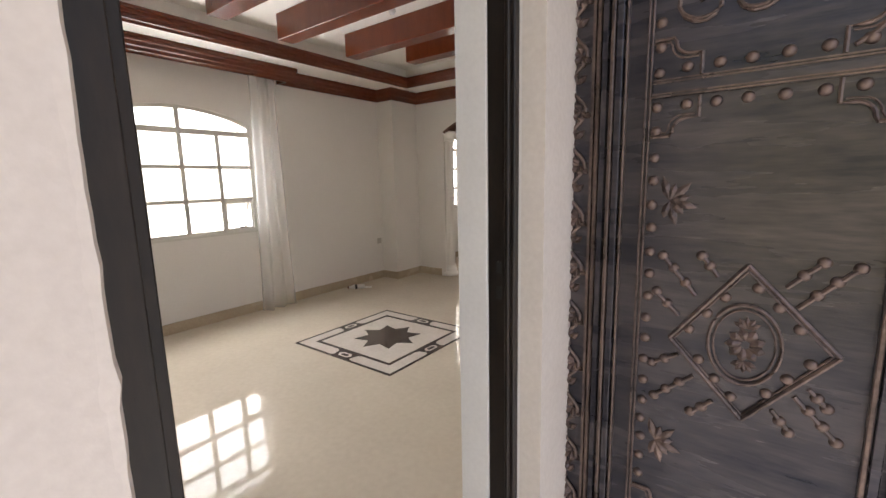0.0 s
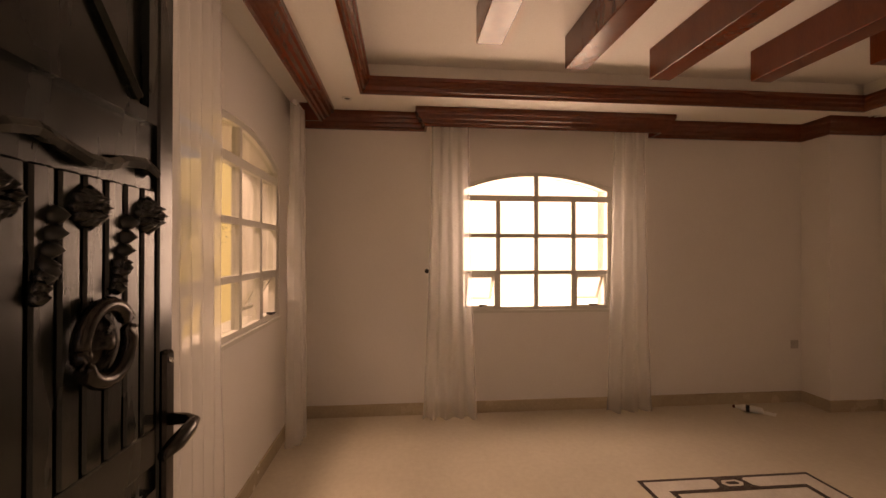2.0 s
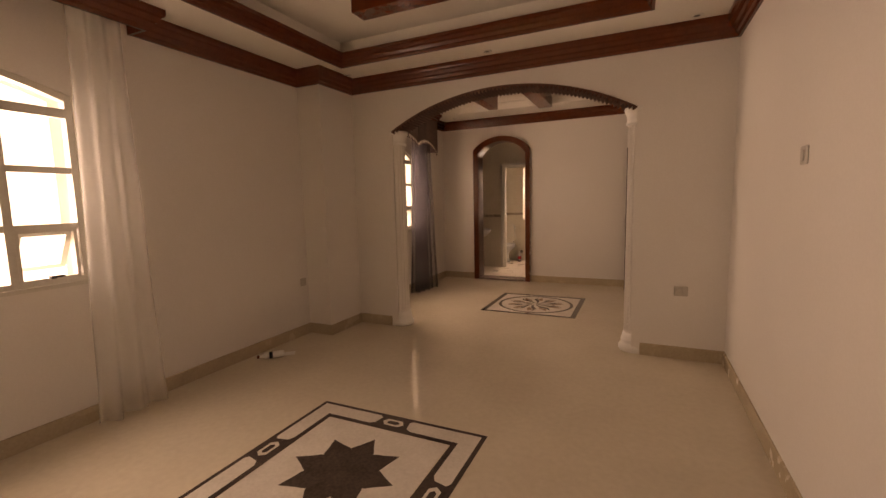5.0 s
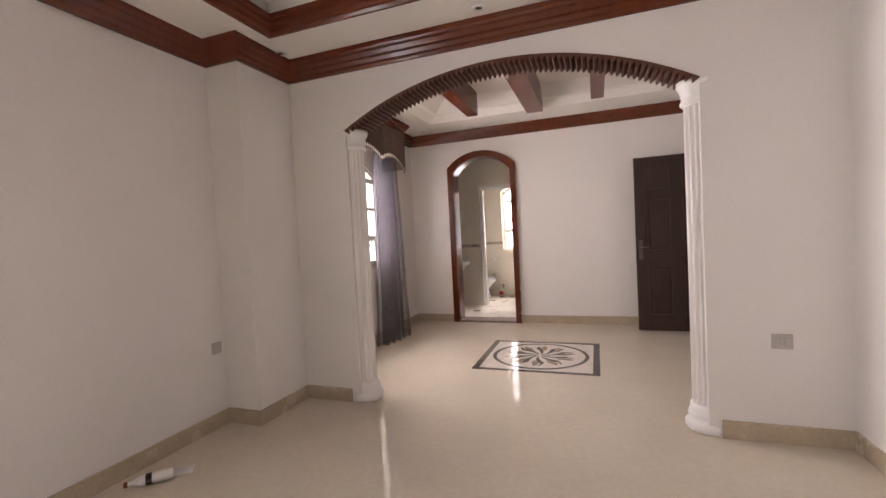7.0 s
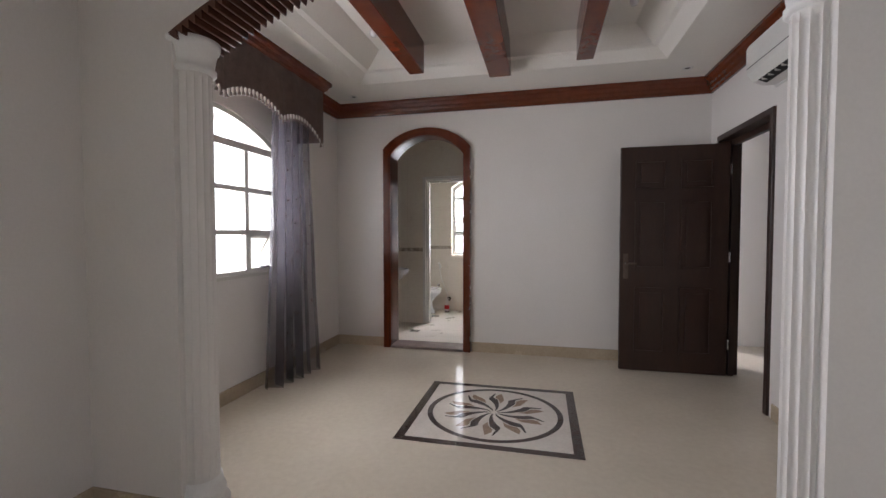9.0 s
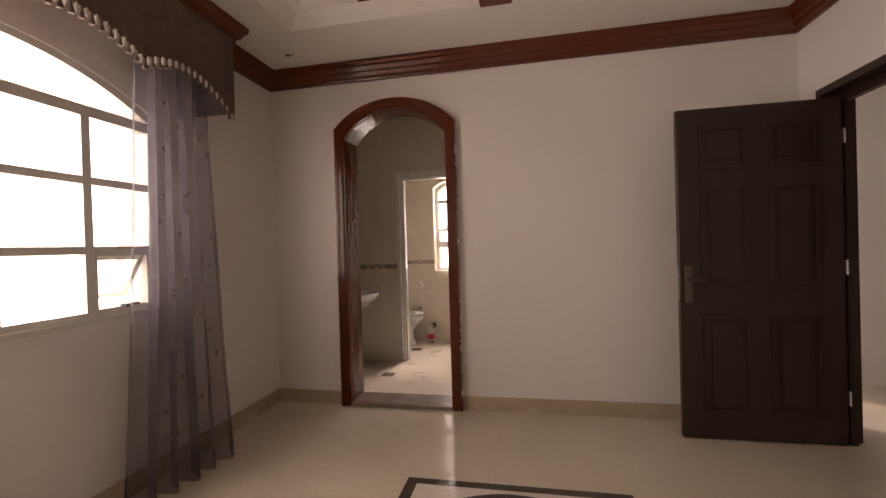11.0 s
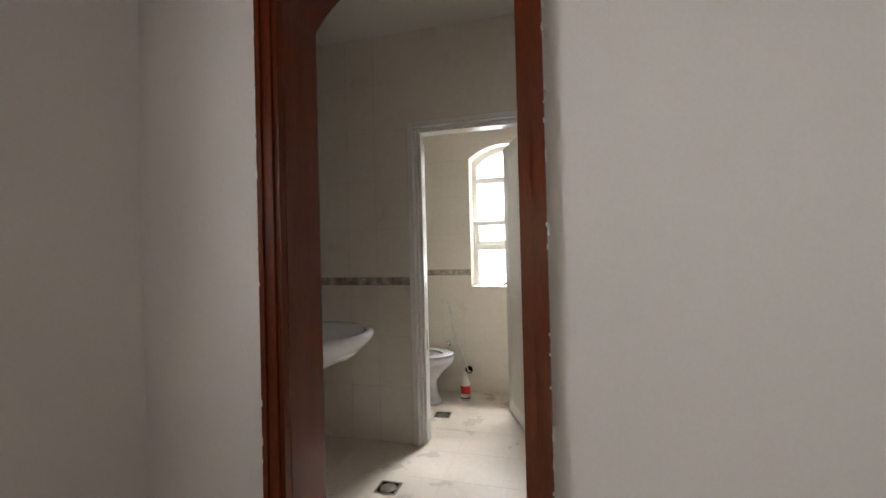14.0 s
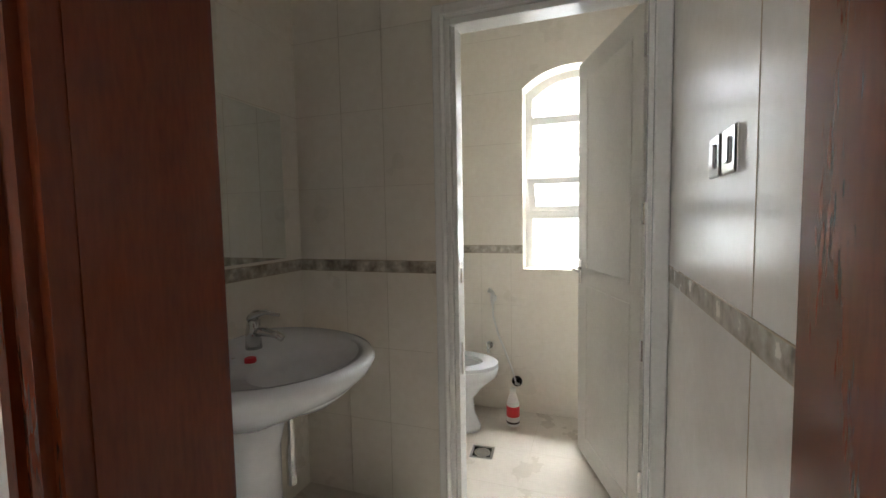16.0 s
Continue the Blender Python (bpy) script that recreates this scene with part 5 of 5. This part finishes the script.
def inner_frame():
    f = thing("bathroom_door_frame", "cream painted metal door frame", "door frame")
    f["kind"] = "structure"
    part("jamb", boxes(((-3.954, BY - 0.018, 0.012), (-3.905, BY + 0.12, 2.147)), bevel=0.005), JAMBPAINT, f)
    part("jamb", boxes(((-3.135, BY - 0.018, 0.012), (BX1 - 0.002, BY + 0.12, 2.147)), bevel=0.005), JAMBPAINT, f)
    part("jamb_step", boxes(((-3.905, BY - 0.002, 0.012), (-3.885, BY + 0.11, 2.09)), bevel=0.003), JAMBPAINT, f)
    part("jamb_step", boxes(((-3.885, BY + 0.02, 0.012), (-3.866, BY + 0.10, 2.07)), bevel=0.003), JAMBPAINT, f)
    part("jamb_step", boxes(((-3.152, BY + 0.02, 0.012), (-3.135, BY + 0.07, 2.09)), bevel=0.003), JAMBPAINT, f)
    part("jamb_bead", tube(bmesh.new(), [(-3.915, BY - 0.022, 0.012), (-3.915, BY - 0.022, 2.105)], 0.008, 8), JAMBPAINT, f)
    part("head", boxes(((-3.905, BY - 0.018, 2.095), (-3.135, BY + 0.12, 2.147)), bevel=0.005), JAMBPAINT, f)
    part("head_step", boxes(((-3.885, BY + 0.0, 2.068), (-3.135, BY + 0.10, 2.095)), bevel=0.003), JAMBPAINT, f)
    part("head_bead", tube(bmesh.new(), [(-3.915, BY - 0.022, 2.105), (-3.135, BY - 0.022, 2.105)], 0.008, 8), JAMBPAINT, f)
    for z in (0.62, 1.02):
        part("strike_plate", boxes(((-3.8665, BY + 0.045, z), (-3.8645, BY + 0.065, z + 0.14))), CHROME, f)
    d = thing("bathroom_door", "cream aluminium bathroom door standing open", "door", at=(-3.145, BY + 0.085, 0.02), rz=111)
    part("leaf", boxes(((0, -0.018, 0), (0.69, 0.018, 2.06)), bevel=0.003), ALU, d)
    for z0, z1 in ((0.10, 0.92), (1.00, 1.96)):
        for y in (-0.018, 0.018):
            s = -1 if y < 0 else 1
            bm = ring(bmesh.new(), lambda u, v, q, y=y, s=s: (u, y + s * (q - 0.001), v), [(0.09, z0), (0.57, z0), (0.57, z1), (0.09, z1)], [(0.10, z0 + 0.01), (0.56, z0 + 0.01), (0.56, z1 - 0.01), (0.10, z1 - 0.01)], 0, 0.004)
            part("panel_rib", bm, ALU, d)
    h = part("door_handle", boxes(((0.63, 0.018, 0.92), (0.665, 0.026, 1.05)), bevel=0.003), CHROME, d, "steel handle plate")
    part("lever", tube(bmesh.new(), [(0.648, 0.024, 1.0), (0.648, 0.06, 1.0), (0.63, 0.066, 1.0), (0.55, 0.066, 0.998)], 0.008, 8), CHROME, h)
    for z in (0.2, 0.72, 1.24, 1.85):
        part("hinge", tube(bmesh.new(), [(-0.008, 0.016, z), (-0.008, 0.016, z + 0.08)], 0.008, 8), CHROME, d)


inner_frame()


def basin():
    t = thing("wash_basin", "white oval pedestal wash basin with a chrome mixer tap", "wash basin", at=(BX0, 9.45, 0.012))
    t.matrix_world = Matrix.Translation((BX0, 9.44, 0.012)) @ Matrix.Diagonal((1.02, 1.06, 0.985, 1))
    n = 48
    half = lambda a, rx, ry: (0.20 + rx * math.cos(a) if math.cos(a) > 0 else 0.20 + 0.20 * max(-1, math.cos(a) * 1.6), ry * math.sin(a))
    bm = bmesh.new()
    prof = [(0.08, 0.09, 0.60), (0.14, 0.14, 0.635), (0.25, 0.22, 0.685), (0.35, 0.30, 0.745), (0.402, 0.342, 0.79), (0.42, 0.357, 0.825), (0.412, 0.35, 0.842), (0.39, 0.33, 0.848), (0.365, 0.305, 0.843)]
    rings = [[bm.verts.new((*half(2 * math.pi * i / n, rx, ry), z)) for i in range(n)] for rx, ry, z in prof]
    bowl = []
    for k, (r, z) in enumerate(((1.0, 0.838), (0.93, 0.79), (0.78, 0.735), (0.5, 0.70), (0.12, 0.69))):
        bowl.append([bm.verts.new((0.425 + 0.15 * r * math.cos(2 * math.pi * i / n), 0.01 + 0.215 * r * math.sin(2 * math.pi * i / n), z)) for i in range(n)])
    for a, b in zip(rings + bowl, (rings + bowl)[1:]):
        for i in range(n):
            j = (i + 1) % n
            bm.faces.new((a[i], a[j], b[j], b[i]))
    bm.faces.new(rings[0][::-1]), bm.faces.new(bowl[-1])
    part("bowl", bm, CHINA, t, smooth=True)
    part("pedestal", lathe(bmesh.new(), [(0.135, 0), (0.14, 0.02), (0.115, 0.08), (0.098, 0.30), (0.10, 0.50), (0.13, 0.64)], (0.17, 0, 0), 28), CHINA, t, smooth=True)
    part("drain_ring", lathe(bmesh.new(), [(0.03, 0.692), (0.03, 0.697), (0.02, 0.697), (0.018, 0.693)], (0.425, 0.01, 0), 20), CHROME, t)
    tap = part("tap", tube(bmesh.new(), [(0.10, 0, 0.84), (0.10, 0, 0.90), (0.105, 0, 0.945)], [0.028, 0.024, 0.022], 14), CHROME, t, "chrome mixer tap", smooth=True)
    tap.location = (0.05, 0.06, 0)
    part("spout", tube(bmesh.new(), [(0.105, 0, 0.90), (0.15, 0.0, 0.905), (0.20, 0.0, 0.898), (0.225, 0, 0.885)], [0.018, 0.016, 0.013, 0.012], 12), CHROME, tap, smooth=True)
    part("tap_lever", tube(bmesh.new(), [(0.098, 0, 0.945), (0.115, 0, 0.968), (0.16, 0, 0.978), (0.215, 0, 0.970)], [0.022, 0.016, 0.009, 0.006], 10), CHROME, tap, smooth=True)
    part("overflow_chain_hole", lathe(bmesh.new(), [(0.006, 0), (0.006, 0.003)], (0.17, -0.05, 0.838), 8), CHROME, t)
    pipe = part("waste_trap", tube(bmesh.new(), [(0.16, 0.145, 0.66), (0.16, 0.15, 0.45), (0.155, 0.15, 0.38), (0.155, 0.15, 0.26)], [0.012, 0.014, 0.02, 0.018], 10), CHROME, t, "chrome waste pipe")
    pipe.location = (0.04, 0.02, 0.0)
    part("stop_valve", tube(bmesh.new(), [(0.0, 0.19, 0.50), (0.05, 0.19, 0.50), (0.06, 0.19, 0.50)], [0.012, 0.016, 0.018], 10), CHROME, pipe)
    c = thing("bottle_cap", "red plastic bottle cap on the basin rim", "bottle cap", at=(-4.385, 9.38, 0.838))
    part("cap_body", lathe(bmesh.new(), [(0.018, 0), (0.019, 0.002), (0.018, 0.014), (0.014, 0.016)], n=20), RED, c)


basin()

m = thing("mirror", "frameless wall mirror above the basin", "mirror", at=(BX0, 9.05, 1.13))
part("mirror_glass", boxes(((0.004, 0.0, 0.0), (0.008, 0.82, 0.63))), MIRROR, m, "silvered mirror sheet")
part("backing", boxes(((0.0, 0.003, 0.003), (0.004, 0.817, 0.627))), WHITE, m)


def toilet():
    t = thing("toilet", "white china toilet with its seat down and lid up", "toilet", at=(-4.137, 10.753, 0.012))
    n = 40
    el = lambda a, rx, ry, cx: (cx + rx * math.cos(a) * (1.12 if math.cos(a) > 0 else 1.0), ry * math.sin(a))
    bm = bmesh.new()
    prof = [(0.20, 0.115, -0.06, 0.0), (0.20, 0.115, -0.06, 0.02), (0.165, 0.10, -0.06, 0.10), (0.15, 0.095, -0.05, 0.19), (0.19, 0.13, -0.03, 0.27), (0.235, 0.175, 0.0, 0.34), (0.245, 0.185, 0.0, 0.385), (0.23, 0.17, 0.0, 0.395), (0.17, 0.12, 0.0, 0.385), (0.15, 0.10, 0.0, 0.30), (0.06, 0.05, 0.0, 0.22)]
    rings = [[bm.verts.new((*el(2 * math.pi * i / n, rx, ry, cx), z)) for i in range(n)] for rx, ry, cx, z in prof]
    for a, b in zip(rings, rings[1:]):
        for i in range(n):
            bm.faces.new((a[i], a[(i + 1) % n], b[(i + 1) % n], b[i]))
    bm.faces.new(rings[0][::-1]), bm.faces.new(rings[-1])
    part("bowl", bm, CHINA, t, smooth=True)
    bm = bmesh.new()
    o = [el(2 * math.pi * i / n, 0.243, 0.187, 0.0) for i in range(n)]
    i2 = [el(2 * math.pi * i / n, 0.160, 0.112, 0.0) for i in range(n)]
    part("seat", ring(bm, lambda u, v, w: (u, v, w), o, i2, 0.397, 0.417), CHINA, t, "white plastic seat", smooth=False)
    part("cistern", boxes(((-0.495, -0.19, 0.38), (-0.31, 0.19, 0.76)), bevel=0.02), CHINA, t)
    part("back_block", boxes(((-0.40, -0.12, 0.0), (-0.20, 0.12, 0.385)), bevel=0.02), CHINA, t)


toilet()


def cleaner_bottle():
    t = thing("cleaner_bottle", "white cleaner bottle with a red label on the floor", "bottle", at=(-3.796, 10.868, 0.012))
    part("bottle_body", lathe(bmesh.new(), [(0.036, 0), (0.04, 0.006), (0.04, 0.12), (0.037, 0.145), (0.024, 0.185), (0.017, 0.20), (0.017, 0.208)], n=24), PLASTIC, t, smooth=True)
    part("cap", lathe(bmesh.new(), [(0.019, 0.206), (0.019, 0.228), (0.014, 0.234)], n=18), PLASTIC, t)
    part("label", lathe(bmesh.new(), [(0.0408, 0.06), (0.0408, 0.125)], n=24), RED, t, "red paper label")
    part("label_foot", lathe(bmesh.new(), [(0.0408, 0.018), (0.0408, 0.030)], n=24), WOOD_DARK, t)


cleaner_bottle()


def floor_drain(x, y, rz):
    t = thing("floor_drain", "square steel floor drain set in the tiles", "floor drain", "floor drains", (x, y, 0.012), rz)
    part("grate_frame", ring(bmesh.new(), lambda u, v, w: (u, v, w), [(-0.062, -0.062), (0.062, -0.062), (0.062, 0.062), (-0.062, 0.062)], [(-0.048, -0.048), (0.048, -0.048), (0.048, 0.048), (-0.048, 0.048)], 0.0005, 0.004), CHROME, t)
    part("grate", lathe(bmesh.new(), [(0.046, 0.0005), (0.044, 0.003), (0.03, 0.002), (0.026, 0.0035), (0.004, 0.003)], n=24), CHROME, t)
    part("pit", boxes(((-0.048, -0.048, 0.0003), (0.048, 0.048, 0.0008))), IRON, t)


floor_drain(-3.90, 10.50, 5)
floor_drain(-3.917, 9.45, 0)


def shattaf():
    t = thing("hand_spray", "white toilet hand spray on a wall holder with hose", "hand spray", at=(-3.955, 11.07, 0.025))
    part("holder", boxes(((-0.018, -0.03, 0.72), (0.018, 0, 0.76)), bevel=0.004), PLASTIC, t)
    part("spray_head", tube(bmesh.new(), [(0, -0.04, 0.70), (0, -0.045, 0.78), (-0.02, -0.06, 0.80)], [0.011, 0.013, 0.018], 10), PLASTIC, t)
    hose = [(0.0, -0.04, 0.70), (0.005, -0.045, 0.62), (0.04, -0.05, 0.50), (0.09, -0.05, 0.38), (0.13, -0.045, 0.27), (0.145, -0.03, 0.20), (0.15, -0.01, 0.17)]
    part("hose", tube(bmesh.new(), hose, 0.006, 8), PLASTIC, t)
    v = thing("wall_valve", "chrome wall valve for the hand spray", "valve", at=(-3.803, 11.07, 0.215))
    part("rosette", tube(bmesh.new(), [(0, 0, 0), (0, -0.012, 0)], 0.034, 16), IRON, v)
    part("spindle", tube(bmesh.new(), [(0, -0.01, 0), (0, -0.045, 0), (0.02, -0.06, 0.0)], 0.010, 8), CHROME, v)
    v = thing("wall_valve", "small chrome angle valve on the tiles", "valve", at=(-3.986, 11.07, 0.445))
    part("rosette", tube(bmesh.new(), [(0, 0, 0), (0, -0.008, 0)], 0.024, 16), CHROME, v)
    part("valve_body", tube(bmesh.new(), [(0, -0.005, 0), (0, -0.045, 0), (0.004, -0.05, -0.04)], 0.012, 8), CHROME, v)


shattaf()

# outdoor unit on the neighbouring wall
u = thing("outdoor_unit", "grey louvred outdoor unit on the neighbour's wall", "outdoor unit", at=(-3.15, 13.6, 2.05))
part("casing", boxes(((-0.45, -0.32, 0), (0.4, 0, 0.60)), bevel=0.01), PLASTIC, u)
for k in range(11):
    part("louvre", boxes(((-0.42, -0.335, 0.04 + k * 0.05), (0.37, -0.318, 0.06 + k * 0.05))), ALU, u)
part("bracket", boxes(((-0.4, -0.3, -0.05), (0.35, -0.02, 0.0))), IRON, u)


def tree():
    t = thing("tree", "small leafy green tree against the ochre wall", "tree", at=(-7.6, -2.6, -0.3))
    part("trunk", tube(bmesh.new(), [(0, 0, 0), (0.03, 0.02, 0.8), (-0.02, 0.0, 1.5), (0.02, 0.03, 2.1)], [0.07, 0.055, 0.045, 0.03], 8), BARK, t)
    for k, (x, y, z) in enumerate(((0.5, 0.1, 2.3), (-0.45, 0.2, 2.4), (0.15, -0.3, 2.7), (-0.1, 0.35, 1.9))):
        part("limb", tube(bmesh.new(), [(0.0, 0.0, 1.4 + 0.1 * k), (x * 0.5, y * 0.5, (z + 1.5) / 2), (x, y, z)], [0.03, 0.02, 0.01], 6), BARK, t)
    rng = random.Random(11)
    verts, faces = [], []
    for c in range(60):
        cx, cy, cz = rng.gauss(0, 0.36), rng.gauss(0, 0.28), 2.25 + rng.gauss(0, 0.42)
        for q in range(60):
            p = Vector((cx + rng.gauss(0, 0.10), cy + rng.gauss(0, 0.10), cz + rng.gauss(0, 0.09)))
            a = Vector((rng.uniform(-1, 1), rng.uniform(-1, 1), rng.uniform(-0.6, 0.6))).normalized()
            b = a.cross(Vector((rng.uniform(-1, 1), rng.uniform(-1, 1), 1))).normalized()
            i = len(verts)
            verts += [p - a * 0.028, p + b * 0.012, p + a * 0.028, p - b * 0.012]
            faces.append((i, i + 1, i + 2, i + 3))
    me = bpy.data.meshes.new("crown")
    me.from_pydata(verts, [], faces)
    ob = new("crown", me)
    finish(ob, LEAF).parent = t
    tagged(ob, kind="stuff")


tree()
